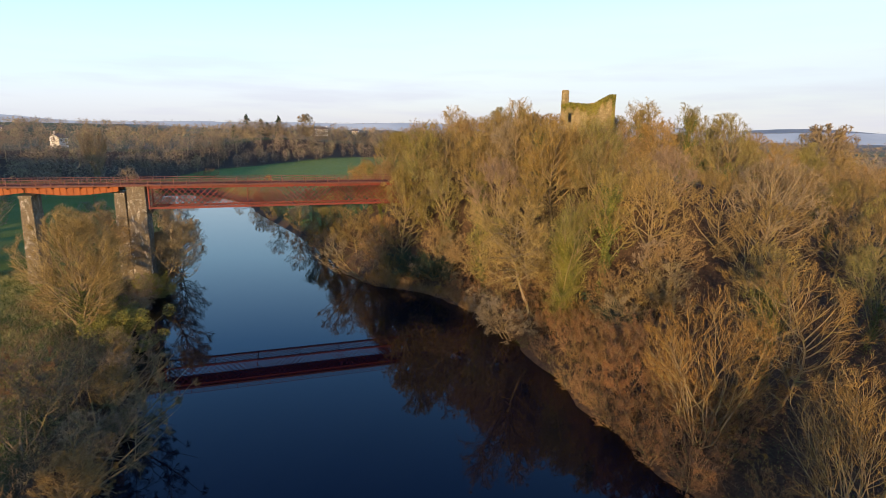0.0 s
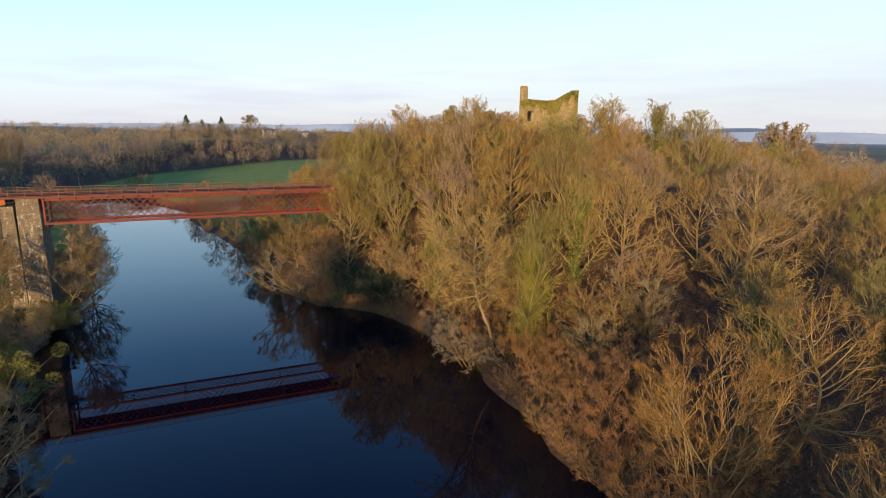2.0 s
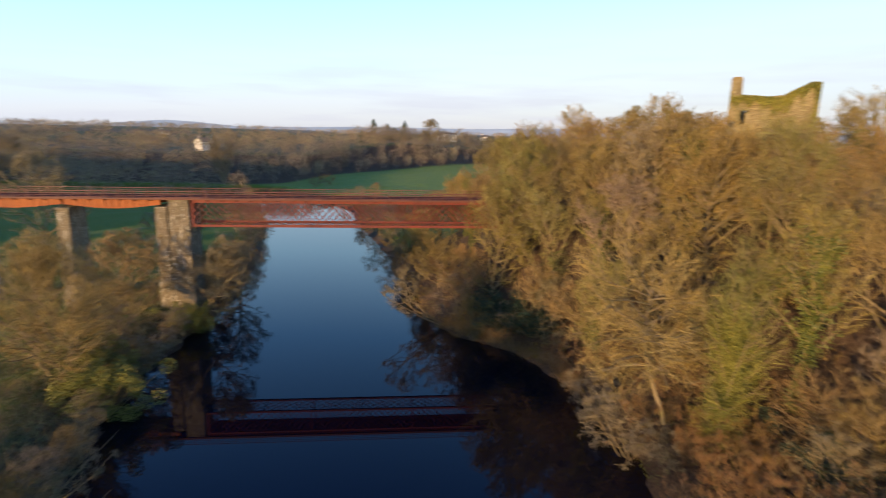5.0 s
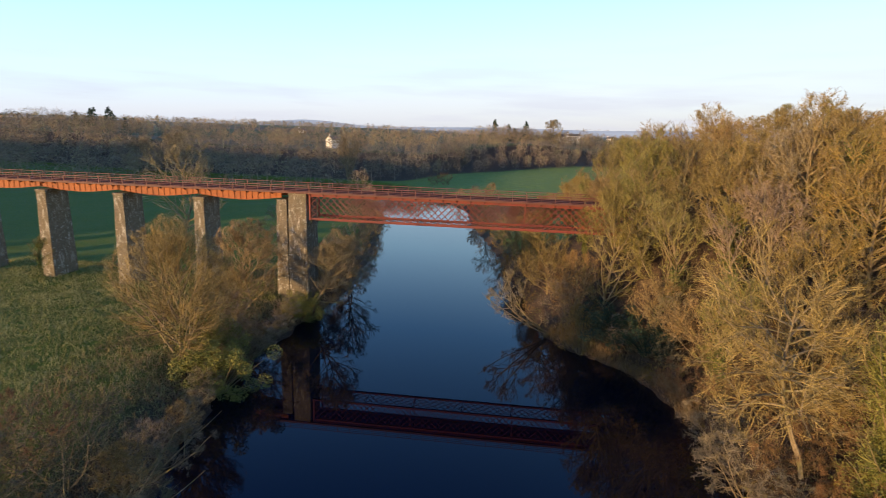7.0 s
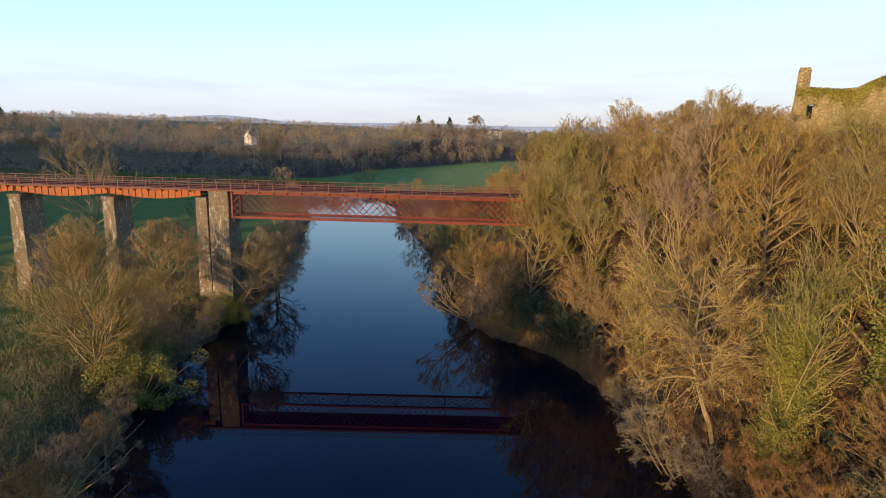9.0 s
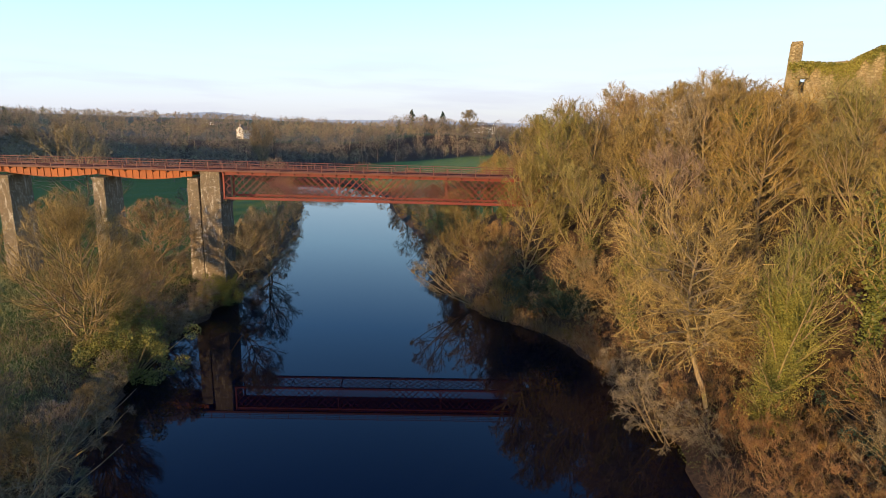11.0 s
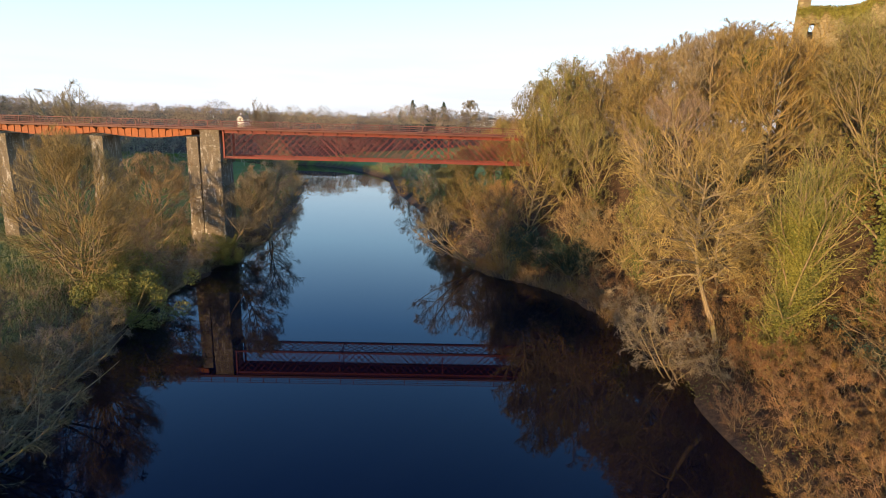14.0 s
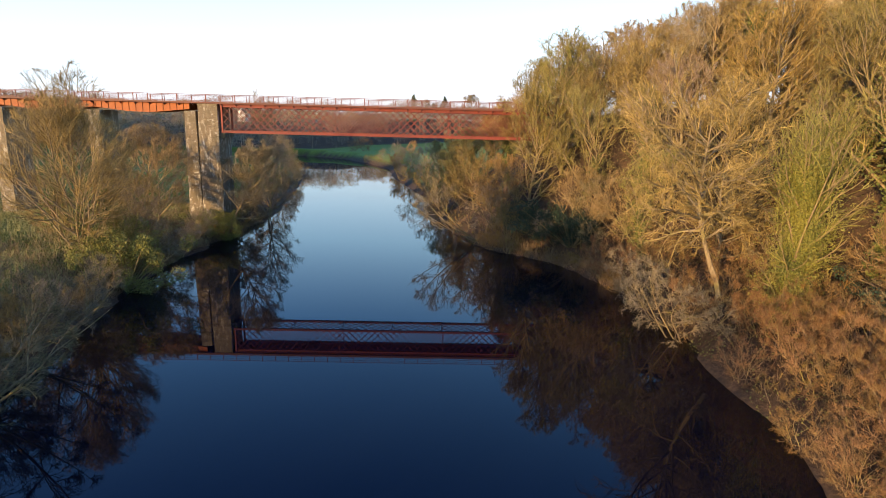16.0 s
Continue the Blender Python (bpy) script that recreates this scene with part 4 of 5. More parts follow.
T = {
    "round_a": make_tree("bare_tree", "bare winter tree with a broad twiggy golden-brown crown", 11, 17, 0.36),
    "round_b": make_tree("bare_tree", "bare winter tree with a rounded dense brown crown", 12, 15.5, 0.40, 0.16, twig=TWIG_RED, wide=66),
    "olive": make_tree("bare_tree", "bare tree with olive mossy twigs and a mossy trunk", 13, 16.5, 0.33, twig=TWIG_OLIVE, up=0.09, wide=52, ivy=1500, ivy_top=0.5),
    "ivy_a": make_tree("ivy_clad_tree", "bare tree with ivy thick about its trunk", 14, 17, 0.32, 0.25, 22, ivy=4200, ivy_top=0.72, ivy_wide=0.8, ivy_size=0.22, sprays=1300),
    "ivy_b": make_tree("ivy_clad_tree", "slender tree wrapped to its head in dark ivy", 15, 17, 0.24, 0.3, 18, twig=TWIG_OLIVE, ivy=5000, ivy_top=0.95, ivy_wide=0.62, ivy_size=0.22, sprays=900, deep=0.42, wide=50),
    "pale": make_tree("bare_tree", "tall bare tree with forking pale limbs and pinkish-grey twigs", 16, 18.5, 0.34, 0.28, 22, bark=BARK_PALE, twig=TWIG_PINK, wide=54, up=0.08, thick=0.016),
    "wide": make_tree("bare_tree", "broad bare tree with pale crooked limbs and russet twigs", 40, 14.5, 0.44, 0.16, 28, twig=TWIG_RED, wide=72, crook=0.09, thick=0.0125),
    "grey": make_tree("bare_tree", "bare grey-brown tree with spreading limbs", 17, 13, 0.42, 0.18, 26, twig=TWIG_GREY, fine=0.032, sprays=1400, wide=68),
    "giant": make_tree("bare_tree", "tall old bare tree with a long pale trunk", 48, 21.5, 0.32, 0.42, 24, lean=(-0.17, 0), bark=BARK_PALE, twig=TWIG, reach=(-0.1, -0.03), wide=74, up=0.05, thick=0.0115, sprays=2400, fine=0.034, sub=9, droop=0.02, mid=0.6, deep=0.40, crook=0.1),
    "end_tree": make_tree("bare_tree", "dense tall bare tree that hides the end of the bridge", 49, 20, 0.28, 0.06, 40, twig=TWIG_OLIVE, sprays=3000, deep=0.47, mid=0.54, up=0.08, wide=60, fine=0.042, sub=8),
    "fan": make_tree("coppiced_tree", "many-stemmed coppiced tree with upright golden shoots", 18, 13, 0.36, 0.12, 54, stems=9, twig=TWIG_NEAR, twigs=4, fine=0.024, sprays=3000, up=0.13, flare=0.55, wide=44, thick=0.017),
    "red": make_tree("shrub", "low reddish-brown thicket of fine twigs", 19, 7.5, 0.5, 0.08, 36, stems=6, twig=TWIG_THICKET, fine=0.022, sprays=2100, twigs=4, flare=0.6, mid=0.5, deep=0.5, wide=62),
    "willow": make_tree("willow_tree", "low spreading grey willow leaning over the water", 20, 9.5, 0.55, 0.1, 35, stems=5, twig=TWIG_DARK, fine=0.024, sprays=1900, flare=0.6, mid=0.5, deep=0.48, wide=66, crook=0.1),
    "leaning_willow": make_tree("willow_tree", "grey willow thicket that leans out low over the water", 46, 9.5, 0.5, 0.1, 36, stems=5, lean=(0.45, 0), twig=TWIG_DARK, bark=BARK, thick=0.02, fine=0.024, sprays=2300, flare=0.7, mid=0.45, deep=0.46, wide=75, crook=0.13, droop=0.06),
    "hang": make_tree("overhanging_tree", "bare tree with pale bleached twigs that droop over the water", 21, 9.5, 0.42, 0.15, 24, stems=3, lean=(-0.5, 0), twig=TWIG_GREY, fine=0.028, droop=0.2, mid=0.42, deep=0.42, wide=70, crook=0.12, sprays=1300),
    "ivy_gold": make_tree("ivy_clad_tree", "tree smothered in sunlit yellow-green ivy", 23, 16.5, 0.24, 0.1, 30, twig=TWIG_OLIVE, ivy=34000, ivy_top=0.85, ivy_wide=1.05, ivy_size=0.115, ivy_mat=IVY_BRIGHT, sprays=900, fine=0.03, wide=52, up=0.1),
    "meadow": make_tree("bare_tree", "bare meadow tree with long pale forking limbs", 24, 17, 0.38, 0.08, 46, sprays=8000, twigs=4, fine=0.022, bark=BARK_PALE, twig=TWIG, mid=0.56, deep=0.45, thick=0.013, up=0.10, wide=50, sub=9, ivy=2500, ivy_top=0.4),
    "alder": make_tree("bare_tree", "broad bare tree with grey-brown twigs beside the viaduct", 25, 13, 0.46, 0.12, 32, bark=BARK_PALE, twig=TWIG_RED, sprays=5000, twigs=4, fine=0.03, mid=0.55, deep=0.46, thick=0.014, wide=64, crook=0.1, sub=8),
    "pier_tree": make_tree("bare_tree", "grey-brown tree that leans from the river pier over the water", 47, 14.5, 0.33, 0.28, 32, lean=(0.38, 0), bark=BARK, twig=TWIG_GREY, sprays=4200, twigs=4, fine=0.03, mid=0.55, deep=0.44, wide=66, sub=8),
    "near_a": make_tree("bare_tree", "bare golden-brown tree with spreading limbs on the near bank", 26, 16, 0.38, 0.2, 28, twig=TWIG_NEAR, fine=0.024, twigs=4, sprays=2600, sub=9, thick=0.011, wide=70, crook=0.09),
    "near_b": make_tree("bare_tree", "bare mossy tree with olive twigs on the near bank", 27, 14.5, 0.38, 0.18, 28, fine=0.024, twigs=4, sprays=2600, sub=9, thick=0.011, twig=TWIG_OLIVE, ivy=2500, ivy_top=0.55, ivy_size=0.15),
    "poplar": make_tree("poplar_tree", "pale grey upright poplar before the far wood", 28, 25, 0.24, 0.06, 44, stems=4, fine=0.085, sprays=1800, twig=TWIG_PINK, deep=0.48, mid=0.52, up=0.2, wide=35),
    "leaner": make_tree("leaning_tree", "bare tree fallen aslant from the bank over the river", 29, 9.5, 0.36, 0.2, 18, stems=3, lean=(-0.9, -0.1), twig=TWIG_GREY, bark=BARK, fine=0.034, sprays=700, mid=0.55, deep=0.4, thick=0.024),
    "bank_tree": make_tree("bare_tree", "plain bare brown tree of the wooded bank", 30, 16, 0.36, 0.2, 20, twig=TWIG_RED, fine=0.06, sprays=700, twigs=6, sub=5),
    "scrub": make_tree("shrub", "scrubby brown undergrowth of bare stems", 22, 4.5, 0.6, 0.05, 24, stems=6, twig=TWIG_NEAR, fine=0.024, flare=0.7, mid=0.45, deep=0.5, sprays=600, twigs=4, sub=3, wide=65),
}
g = random.Random(7)


def bank_right(y):
    return float(np.interp(y, BANK_Y, BANK_R))


def bank_left(y):
    return float(np.interp(y, BANK_Y, BANK_L))


# trees that stand out, at their own places
NAMED = [("giant", 36.9, 65.6, 0, 1.0), ("ivy_gold", 40.3, 63.2, 30, 1.0), ("ivy_gold", 44.5, 68.0, 130, 0.95), ("end_tree", 27.2, 99.8, 0, 0.92), ("end_tree", 31.4, 101.0, 130, 0.96), ("red", 38.5, 43.5, 0, 1.15), ("fan", 37.0, 34.0, 40, 1.15),
         ("near_a", 43.0, 32.0, 120, 1.0), ("near_a", 47.0, 20.0, 10, 1.0), ("ivy_b", 47.5, 37.0, 0, 0.75), ("ivy_a", 51.0, 41.0, 90, 0.8), ("hang", 34.2, 67.0, 20, 0.95), ("hang", 34.2, 71.5, -10, 0.85),
         ("round_b", 23.6, 100.9, 60, 0.72), ("grey", 21.6, 101.8, 300, 0.6), ("leaner", 20.2, 102.4, 5, 1.15), ("olive", 32.6, 95.6, 20, 0.98),
         ("fan", 24.0, 96.5, 0, 0.6), ("red", 39.5, 49.5, 90, 0.85), ("red", 36.4, 36.5, 200, 1.0), ("red", 36.0, 41.0, 20, 0.95), ("red", 36.4, 46.5, 120, 0.8), ("red", 37.5, 53.0, 220, 0.6), ("wide", 39.0, 72.5, 90, 0.95)]
NAMED += [("round_a", 55.0, 80.5, 0, 0.82), ("round_b", 50.4, 82.6, 60, 0.87), ("wide", 59.0, 77.5, 60, 0.88), ("pale", 44.5, 87.5, 60, 1.0), ("pale", 40.0, 85.0, 160, 0.98), ("ivy_b", 46.5, 84.0, 160, 1.02), ("ivy_b", 38.0, 89.0, 60, 0.98), ("round_a", 63.2, 75.4, 150, 0.76), ("ivy_a", 68.0, 85.0, 10, 0.9), ("ivy_b", 70.5, 76.0, 10, 0.9), ("olive", 73.0, 71.0, 70, 0.88),
          ("pale", 62.0, 51.0, 20, 0.92), ("near_a", 66.5, 55.0, 120, 0.9), ("round_b", 60.0, 57.5, 220, 0.85), ("wide", 35.5, 100.5, 60, 1.08), ("grey", 33.4, 90.0, 20, 0.72), ("wide", 35.2, 86.0, 120, 0.72), ("olive", 37.0, 81.0, 200, 0.8), ("round_b", 32.0, 92.5, 250, 0.66), ("red", 34.3, 37.5, 40, 0.8), ("red", 33.9, 42.0, 140, 0.7), ("red", 33.8, 47.0, 240, 0.55), ("red", 34.4, 32.0, 240, 0.8), ("red", 40.5, 54.5, 70, 0.75), ("red", 43.2, 50.5, 170, 0.85), ("scrub", 41.5, 60.0, 20, 1.0), ("scrub", 46.5, 53.5, 80, 1.1), ("red", 38.5, 58.0, 10, 0.5), ("round_b", 45.5, 98.0, 0, 0.95), ("round_a", 40.5, 95.0, 70, 0.92),
          ("round_a", 47.6, 79.5, 40, 1.04), ("round_b", 47.6, 87.0, 140, 1.05), ("round_a", 51.0, 86.4, 240, 0.86), ("wide", 45.0, 92.5, 30, 1.08), ("olive", 53.0, 76.5, 30, 0.94), ("ivy_b", 48.0, 90.5, 0, 0.98), ("round_b", 50.5, 94.5, 200, 0.9)]
SPOTS = [(n[1], n[2]) for n in NAMED]
for name, x, y, turn, size in NAMED:
    put(T[name], x, y, turn, size)
kinds = ["round_a", "round_a", "round_b", "olive", "olive", "wide", "ivy_a", "ivy_a", "ivy_b", "pale", "wide"]
for n in range(6000):
    x, y = g.uniform(18, 112), g.uniform(4, 150)
    d = x - bank_right(y)
    gap = (4.9 if y > 60 else 7.2) if d < 26 else 6.0
    if d < (3.8 if 50 < y < 96 else 2.0) or (52 < x < 65 and 83.5 - 0.4 * (x - 53.6) < y < 101):
        continue
    if abs(y - 107.3) < 3.4 and x < 36 or (y > 112 and x > 60):
        continue
    if all((x - a) ** 2 + (y - b) ** 2 > gap * gap for a, b in SPOTS):
        SPOTS.append((x, y))
        name = g.choice(["bank_tree", "bank_tree", "round_b", "olive"]) if x > 60 else g.choice(kinds if y > 52 else ["near_a", "near_a", "near_b", "fan", "wide"]) if d > 5 else g.choice(["fan", "red", "grey", "olive", "wide", "scrub"])
        if 34 < y < 62 and d < 7:
            name = g.choice(["red", "red", "scrub"])
        size = g.uniform(0.80, 1.10) * (1.02 if y < 55 else 1.02 if y < 104 or x > 48 else 0.84)
        put(T[name], x, y, g.uniform(0, 360), size * (0.74 if x > 58 else 0.88 if x > 50 else 1.0))
# scrub along the east waterline
y = 12.0
while y < 150:
    x = bank_right(y) + g.uniform(-0.5, 1.0)
    if abs(y - 107.3) > 2 and (y < 60 or y > 80 or g.random() < 0.6):
        put(T["scrub" if g.random() < 0.8 and not 30 < y < 55 else "red"], x, y, g.uniform(0, 360), g.uniform(0.26, 0.45) * (1.9 if 80 < y < 104 else 1.45))
    y += g.uniform(2.8, 4.6)

y = 16.0
while y < 100:
    if not 30 < y < 62:
        put(T[g.choice(["hang", "red", "red"])], bank_right(y) + g.uniform(1.6, 3.0), y, g.uniform(-40, 40), g.uniform(0.45, 0.65))
    y += g.uniform(4.5, 8.0)

# low thicket between the near trees and the water
for n in range(46):
    y = g.uniform(28, 82)
    x = bank_right(y) + g.uniform(2.6, 9.0)
    put(T[g.choice(["red", "red", "scrub", "red"])], x, y, g.uniform(0, 360), g.uniform(0.45, 0.8))
for n in range(26):
    y = g.uniform(52, 78)
    put(T[g.choice(["red", "scrub", "grey", "wide"])], bank_right(y) + g.uniform(7, 20), y, g.uniform(0, 360), g.uniform(0.4, 0.65))

# west bank
WEST = [("meadow", -21.0, 77.0, 40, 1.0), ("alder", -22.3, 96.0, 200, 1.04), ("pier_tree", -15.4, 101.6, 0, 1.0), ("grey", -13.5, 115.0, 10, 0.85), ("alder", -17.0, 111.0, 60, 0.7), ("grey", -14.5, 119.5, 100, 1.0),
        ("scrub", -14.6, 103.5, 60, 0.9), ("scrub", -15.0, 109.5, 0, 1.0), ("leaning_willow", -13.4, 53.0, 0, 1.0), ("leaning_willow", -13.6, 46.0, -15, 0.95), ("leaning_willow", -14.2, 60.5, 12, 0.8),
        ("willow", -17.5, 57.5, 100, 0.9), ("willow", -18.5, 49.5, 10, 1.0), ("red", -21.5, 58.5, 10, 0.9),
        ("red", -18.8, 88.0, 0, 0.75), ("grey", -19.2, 84.5, 50, 0.66), ("round_b", -21.0, 90.5, 150, 0.55), ("ivy_gold", -19.0, 80.0, 20, 0.52),
        ("round_b", -25.0, 80.5, 0, 0.4), ("ivy_b", -60.7, 103.0, 0, 0.45), 
        ("grey", -54.0, 132.0, 0, 1.75), ("grey", -30.0, 128.0, 0, 0.9), ("grey", -24.0, 160.0, 0, 0.8), ("grey", -31.0, 196.0, 0, 0.7), ("grey", -42.0, 225.0, 0, 0.9),
        ("poplar", -70.0, 301.0, 0, 1.05), ("red", -19.5, 296.0, 0, 1.0), ("red", -24.0, 290.0, 70, 0.8)]
y = 42.0
while y < 100:
    x = bank_left(y) - g.uniform(-0.2, 0.9)
    name = g.choice(["scrub", "alder", "hang", "grey", "hang"])
    WEST.append((name, x, y, g.uniform(140, 220), {"scrub": 0.85, "alder": 0.42, "hang": 0.55, "grey": 0.42}[name] * g.uniform(0.85, 1.15) * (0.75 if 64 < y < 82 else 1.0)))
    y += g.uniform(2.2, 3.4)
for side in (-1, 1):
    y = 118.0
    while y < 262:
        x = bank_left(y) - g.uniform(0.2, 2.5) if side < 0 else bank_right(y) + g.uniform(0.2, 2.5)
        WEST.append((g.choice(["scrub", "scrub", "grey"]), x, y, g.uniform(0, 360), 0))
        WEST[-1] = (*WEST[-1][:4], (1.0 if WEST[-1][0] == "scrub" else 0.42) * g.uniform(0.6, 1.1))
        y += g.uniform(4, 8)
# unseen trees outside the view, added to throw shade on both banks
for x, y, size in ((-16, -38, 1.2), (-21, -31, 0.9), (-18, -45, 1.35), (-28, -52, 1.35), (-20, -62, 1.35), (-33, -22, 1.0), (-30, -70, 1.35), (-19, 8, 0.85), (-15, 14, 0.75), (-20, 16, 0.8), (-24, 23, 0.8), (-36, 12, 1.0), (-33, 7, 1.0), (-26, 22, 0.75), (-40, 2, 1.1), (-28, 14, 0.95), (-33, 27, 1.3), (-39, 21, 1.3), (-36, 23.5, 1.25), (-31, 29, 1.0)):
    WEST.append(("bank_tree", x, y, x * 13, size))
for name, x, y, turn, size in WEST:
    put(T[name], x, y, turn, size)
for name, x, y, size in (("olive", 14.5, 150, 0.7), ("grey", 12.0, 160, 0.8), ("grey", 7.0, 178, 0.75), ("red", 3.5, 200, 0.9), ("round_b", 6.0, 232, 0.5), ("scrub", 16.5, 136, 1.0),
                         ("scrub", 11.0, 168, 1.0), ("grey", 0.5, 229, 0.6), ("olive", 16.0, 142, 0.6)):
    put(T[name], x, y, 0, size)


holly = bush("evergreen_bush", "dark evergreen bush in the shade of the bank", 31, 7.5, 5.5, 7000, 0.17, EVERGREEN)
put(holly, 28.2, 96.0, 0, 1.0)
put(holly, 31.5, 92.8, 120, 1.0)
put(holly, 44.5, 56.0, 60, 0.8)
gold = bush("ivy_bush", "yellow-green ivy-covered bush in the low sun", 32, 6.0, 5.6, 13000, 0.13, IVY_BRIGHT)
put(gold, -16.9, 77.6, 0, 1.15)
put(gold, -19.3, 82.2, 130, 0.9)
put(gold, -15.9, 101.4, 90, 0.8)
put(gold, -17.4, 100.6, 160, 0.7)


# ---- undergrowth ----
def undergrowth(name, spots, long, wide, material, label, cat, lean=0.5, leafy=False):
    """Low stems or leaves that nobody could count, rooted in the ground."""
    r = np.random.default_rng(len(spots))
    P = np.array(spots)
    P = np.column_stack([P, height(P[:, 0], P[:, 1])])
    n = len(P)
    if leafy:
        P[:, 2] += np.abs(r.normal(0, 1, n)) * long
        me = leaf_mesh(name, P, wide, r, material)
    else:
        D = unit(r.normal(0, lean, (n, 3)) + np.array([0, 0, 1.0]))
        me = joined(name, [slivers(P, D, r.uniform(0.4, 1.2, n) * long, r.uniform(0.6, 1.2, n) * wide, r)], material)
    tagged(new(name, me), label, cat, kind="stuff")


r = np.random.default_rng(5)
n = 60000
yy = r.uniform(5, 150, n)
xx = np.interp(yy, BANK_Y, BANK_R) - 0.1 + 34 * r.uniform(0, 1, n) ** 1.5
clump = wobble(xx, yy, 0.55) + r.normal(0, 0.4, n)
undergrowth("brambles", np.column_stack([xx, yy])[clump > 0.25], 1.0, 0.028, REED, "brown bramble and dead stems under the trees", "undergrowth", 0.7)
undergrowth("ground_ivy", np.column_stack([xx, yy])[(clump < -0.2) & (r.uniform(0, 1, n) < 0.8)], 0.3, 0.12, IVY, "dark ivy and fern over the wooded slope", "undergrowth", leafy=True)
n = 5000
yy = r.uniform(80, 103, n)
xx = np.interp(yy, BANK_Y, BANK_R) + r.normal(0.5, 0.45, n)
undergrowth("reeds", np.column_stack([xx, yy]), 1.5, 0.06, REED, "tawny dead reeds along the waterline below the wood", "reeds", 0.35)
n = 26000
yy = r.uniform(36, 122, n)
xx = np.interp(yy, BANK_Y, BANK_L) - 0.1 - 16 * r.uniform(0, 1, n) ** 1.8
undergrowth("bank_scrub", np.column_stack([xx, yy])[wobble(xx, yy, 0.6) > -0.5], 1.3, 0.05, REED, "dead stems and rough scrub on the west bank", "undergrowth", 0.7)
n = 150000
yy, xx = r.uniform(48, 116, n), r.uniform(-76, -17, n)
undergrowth("meadow_tussocks", np.column_stack([xx, yy])[wobble(xx, yy, 0.8) + r.normal(0, 0.4, n) > -0.9], 0.62, 0.06, GRASS_BLADE, "rough tussocks of winter grass in the meadow", "grass", 0.6)


# ---- far woods ----
def far_trees(name, spots, blades, long, wide, label):
    """Many bare far trees in one mesh: short trunks under domes of twigs."""
    r = np.random.default_rng(len(spots))
    pieces = []
    for x, y, tall in spots:
        n = blades
        z = float(height(x, y))
        wide_of = r.uniform(0.34, 0.5)
        c = np.array([x, y, z + tall * 0.54])
        d = unit(r.normal(0, 1, (n, 3)) + np.array([0, 0, 0.25]))
        lump = 1 + 0.16 * np.sin(d[:, :1] * 5 + x) * np.cos(d[:, 1:2] * 6 + y) + 0.08 * np.sin(d[:, 2:3] * 9 + x + y)
        p = c + d * r.uniform(0.3, 1.0, (n, 1)) ** 0.3 * lump * np.array([tall * wide_of, tall * wide_of, tall * 0.46])
        run = unit(np.cross(d, r.normal(0, 1, (n, 3))) + d * r.uniform(0, 0.9, (n, 1)))
        side = unit(np.cross(run, d + r.normal(0, 0.35, (n, 3)))) * (tall * wide / 2)
        tip = p + run * (r.uniform(0.6, 1.2, (n, 1)) * tall * long)
        pieces.append((np.stack([p - side, p + side, tip], 1).reshape(-1, 3), np.arange(3 * n).reshape(-1, 3)))
        pieces.append(tubes(np.array([[[x, y, z - 0.5], [x, y, z + tall * 0.6]]]), np.array([tall * 0.014]), np.array([tall * 0.006]), 3))
    tagged(new(name, joined(name, pieces, TWIG_FAR)), label, "wood", kind="stuff")


def house(x, y, z, wide, deep, eaves, ridge_h, turn, label, chimneys=1, rows=1):
    """A rendered house with a pitched roof, chimneys and windows on its front."""
    root = tagged(new("house"), label, "house", "far houses")
    root.matrix_basis = pose(x, y, z, 0, 0, turn)
    w, d = wide / 2, deep / 2
    bm = bmesh.new()
    box(bm, -w, w, -d, d, -3, eaves)
    for sx in (-w, w):
        vs = [bm.verts.new((sx, -d, eaves)), bm.verts.new((sx, d, eaves)), bm.verts.new((sx, 0, ridge_h))]
        bm.faces.new(vs)
    part("wall", bm_mesh("wall", bm, RENDERED), root)
    bm = bmesh.new()
    o = 0.35
    for sy in (-1, 1):
        a = [(-w - o, sy * (d + o), eaves - 0.2), (w + o, sy * (d + o), eaves - 0.2), (w + o, 0, ridge_h + 0.05), (-w - o, 0, ridge_h + 0.05)]
        lo = [bm.verts.new(c) for c in a]
        hi = [bm.verts.new((c[0], c[1], c[2] + 0.22)) for c in a]
        bm.faces.new(lo)
        bm.faces.new(hi)
        for i in range(4):
            bm.faces.new([lo[i], lo[(i + 1) % 4], hi[(i + 1) % 4], hi[i]])
    part("roof", bm_mesh("roof", bm, SLATE), root)
    for i in range(chimneys):
        cx = -w + 0.8 if i == 0 else w - 0.8
        part("chimney", box_mesh("chimney", (0.9, 0.7, 1.9), RENDERED, 0.03), root).location = (cx, 0, ridge_h + 0.6)
    pane = box_mesh("window", (1.1, 0.16, 1.4), PANE, 0.02)
    n = max(2, int(wide / 2.8))
    for k in range(rows):
        for i in range(n):
            part("window", pane, root).location = (-w + wide * (i + 0.5) / n, -d - 0.02, 1.5 + 2.8 * k)
    side = box_mesh("gable_window", (0.16, 1.0, 1.3), PANE, 0.02)
    for sx in (-w - 0.02, w + 0.02):
        part("gable_window", side, root).location = (sx, 0, eaves - 0.4)
    return root


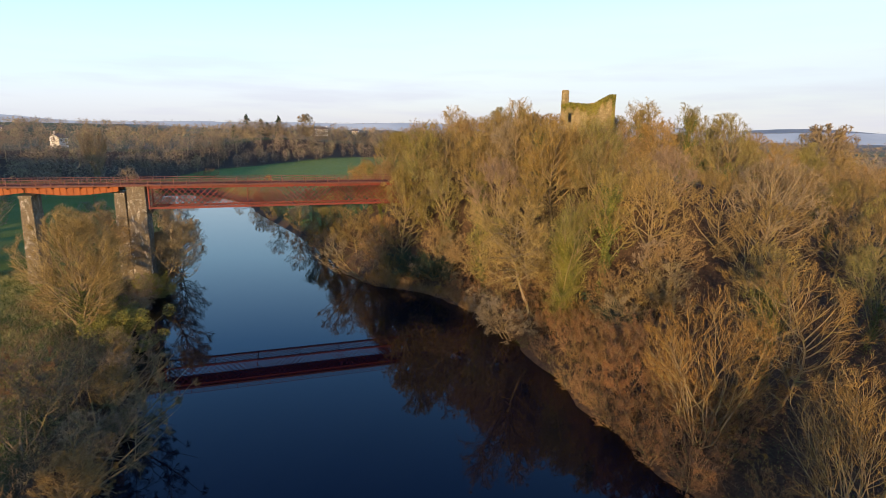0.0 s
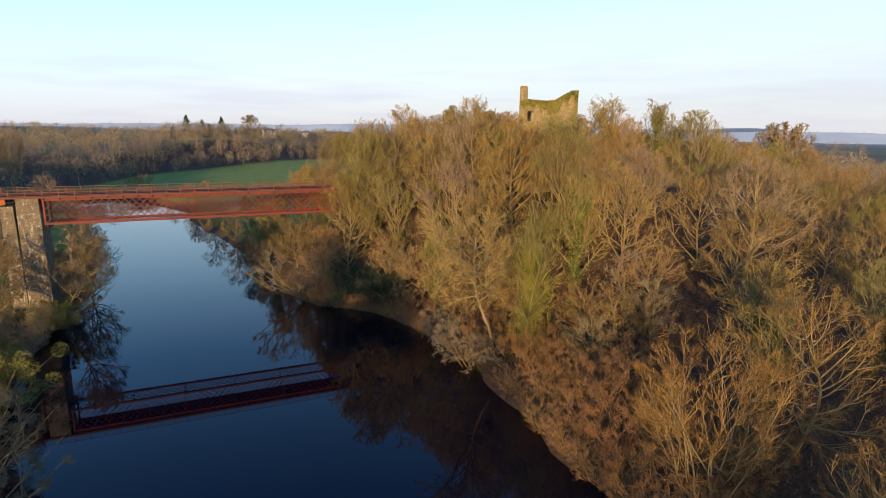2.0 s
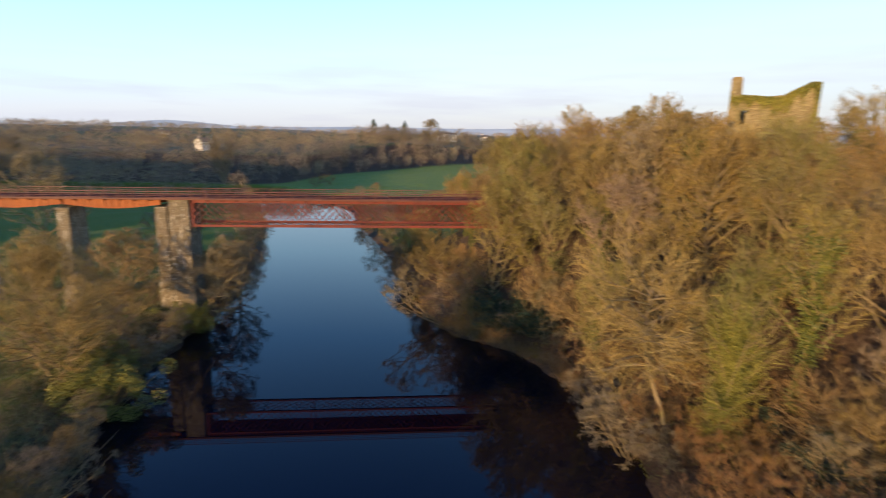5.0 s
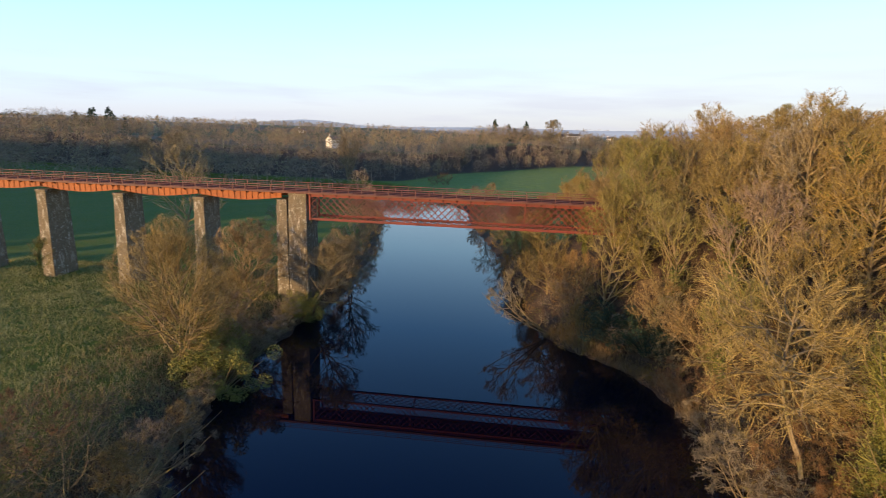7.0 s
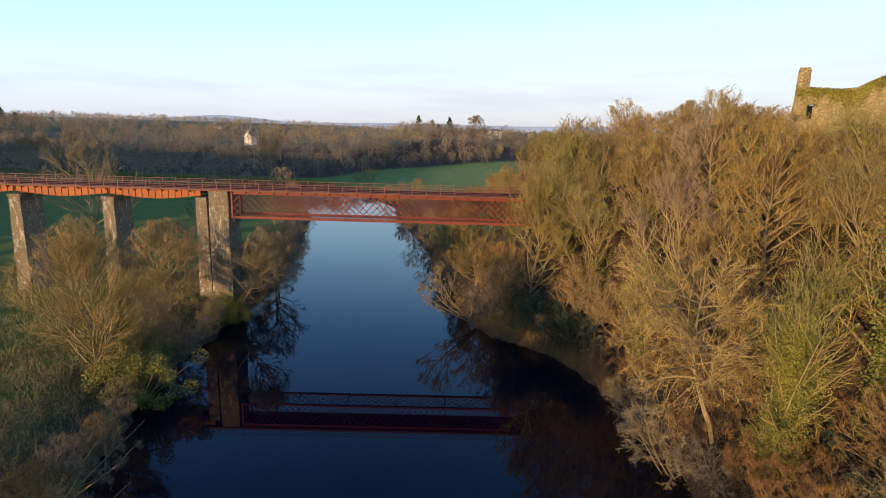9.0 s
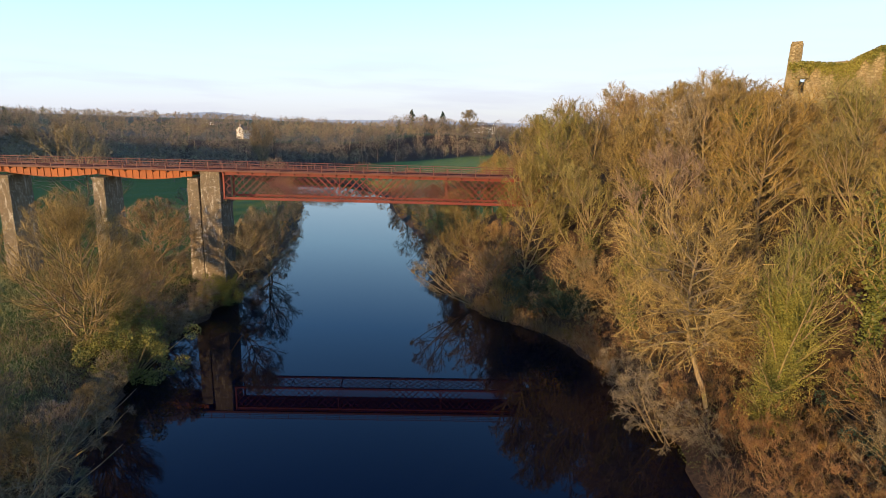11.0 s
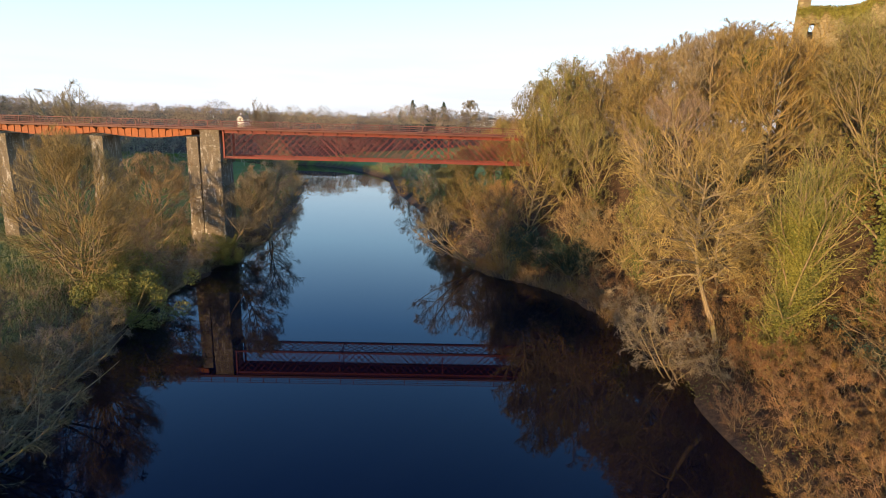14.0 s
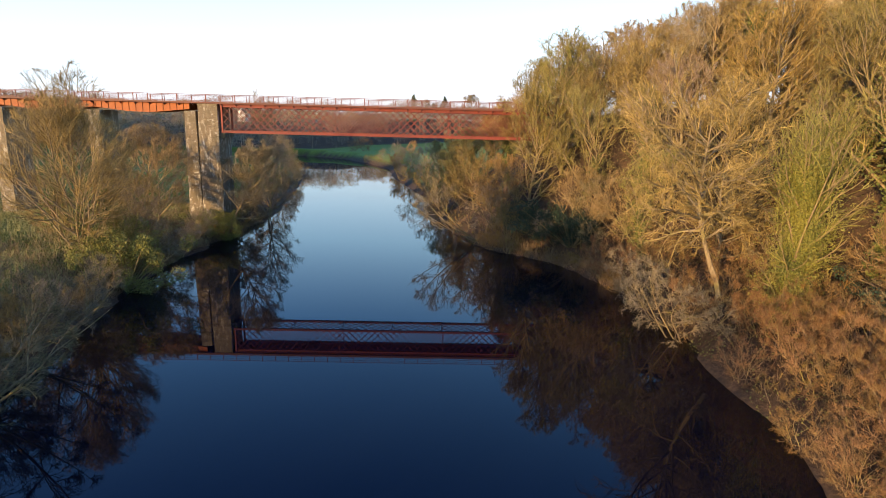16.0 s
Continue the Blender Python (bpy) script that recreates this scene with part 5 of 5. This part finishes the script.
HOUSES = [(-115, 412, 16.6, 8, 6, 3.0, 5.4, 70, "cream gabled farmhouse with a brown slate roof above the wood", 1, 1),
          (85.5, 744, 20.5, 15, 9, 6.2, 8.2, 8, "white two-storey country house among the far trees", 2, 2),
          (70.0, 748, 21.5, 9, 8, 4.0, 6.5, 10, "low grey outbuilding beside the white house", 0, 1),
          (150.0, 860, 20.5, 9, 7, 3.2, 5.8, -20, "small white cottage in the far wood", 1, 1),
          (-250, 700, 20.5, 9, 6, 2.8, 4.8, 20, "pale farm bungalow by the far fields", 1, 1)]
for x, y, z, *rest in HOUSES:
    house(x, y, max(z, float(height(x, y)) - 0.2), *rest)
tips = conifer(41, 20)
tips.matrix_basis = stand(tips, -3.5, 498, 0, 1.0)
for x, y, size in ((8.0, 503, 0.8), (13.0, 500, 0.65), (22.5, 505, 0.95), (-14, 505, 0.6), (-96, 428, 0.5), (-120, 432, 0.55), (-322, 440, 0.9), (-314, 446, 0.95), (-306, 440, 0.8), (-330, 446, 0.85), (-338, 441, 0.7), (-298, 444, 0.6)):
    copy_thing(tips, stand(tips, x, y, x * 7, size))
old_oak = make_tree("bare_tree", "great round bare tree on the far skyline", 44, 18, 0.45, 0.14, 30, twig=TWIG_GREY, fine=0.11, sprays=2600, wide=76)
old_oak.matrix_basis = stand(old_oak, 44, 500, 0, 1.25)
copy_thing(old_oak, stand(old_oak, -178, 292, 90, 1.28 / 1.25))
copy_thing(old_oak, stand(old_oak, -163, 298, 10, 1.18 / 1.25))
copy_thing(old_oak, stand(old_oak, 148, 110, 200, 1.15 / 1.25))
copy_thing(old_oak, stand(old_oak, 160, 118, 30, 1.0 / 1.25))
snag = make_tree("dead_tree", "bare dead tree with stubby crooked limbs on the skyline", 50, 24, 0.3, 0.3, 11, bark=BARK, bare=True, fine=0.09, crook=0.14, thick=0.022, sub=4)
snag.matrix_basis = stand(snag, -144, 291, 0, 1.12)

near_wood, ridge, country = [], [], []
for n in range(2600):
    x = g.uniform(-340, 190)
    y = float(wood_edge(x)) + g.uniform(-6, 1) + 100 * g.random() ** 1.3
    if any((x - h[0]) ** 2 + (y - h[1]) ** 2 < 150 or (0 < (h[1] - y) < 75 and abs(x - h[0] + 0.79 * (h[1] - y)) < 9) or (abs(x - h[0] - (h[0] - 10) / h[1] * (y - h[1])) < 9 and h[1] - 45 < y < h[1]) for h in HOUSES):
        continue
    if all((x - a) ** 2 + (y - b) ** 2 > 85 for a, b, _ in near_wood):
        near_wood.append((x, y, g.uniform(9, 13) + 3.0 * float(wobble(x, y, 0.047)) + 4 * g.random() ** 4))
# the southern ones stand on the added unseen hill and heighten its shade
for n in range(1500):
    x, y = g.uniform(-330, -44), g.uniform(10, 330)
    if x > -120 and (y < 232 or x > bank_left(min(y, 297)) - 3):
        continue
    if (float(height(x, y)) > 4 or y > 225) and all((x - a) ** 2 + (y - b) ** 2 > 64 for a, b, _ in ridge):
        ridge.append((x, y, g.uniform(9, 15)))
for n in range(5200):
    a, d = g.uniform(-1.0, 1.05), 470 * (4200 / 470) ** g.random()
    x, y = d * math.sin(a), d * math.cos(a)
    if y > float(wood_edge(x)) + 70 or x > 210:
        if wobble(x, y, 0.012) + 0.6 * wobble(x, y, 0.031) > -0.25 or g.random() < 0.25:
            if not any(abs(x - h[0] - (h[0] - 10) / h[1] * (y - h[1])) < 10 and h[1] - 90 < y < h[1] + 10 for h in HOUSES):
                country.append((x, y, g.uniform(6, 12)))
copse = []
for n in range(2600):
    x, y = g.uniform(112, 480), g.uniform(-40, 600)
    if (wobble(x, y, 0.03) > -0.45 or n % 4 == 0) and all((x - a) ** 2 + (y - b) ** 2 > 55 for a, b, _ in copse):
        copse.append((x, y, g.uniform(7, 13)))
far_trees("east_copse", copse, 280, 0.13, 0.014, "bare copses and hedges on the fields behind the castle")
far_trees("far_wood", near_wood, 1000, 0.085, 0.0125, "bare brown wood behind the meadows beyond the viaduct")
far_trees("ridge_wood", ridge, 200, 0.11, 0.022, "bare wood along the rise west of the meadow")
far_trees("country_trees", country, 30, 0.36, 0.06, "hedgerows and copses over the far farmland")
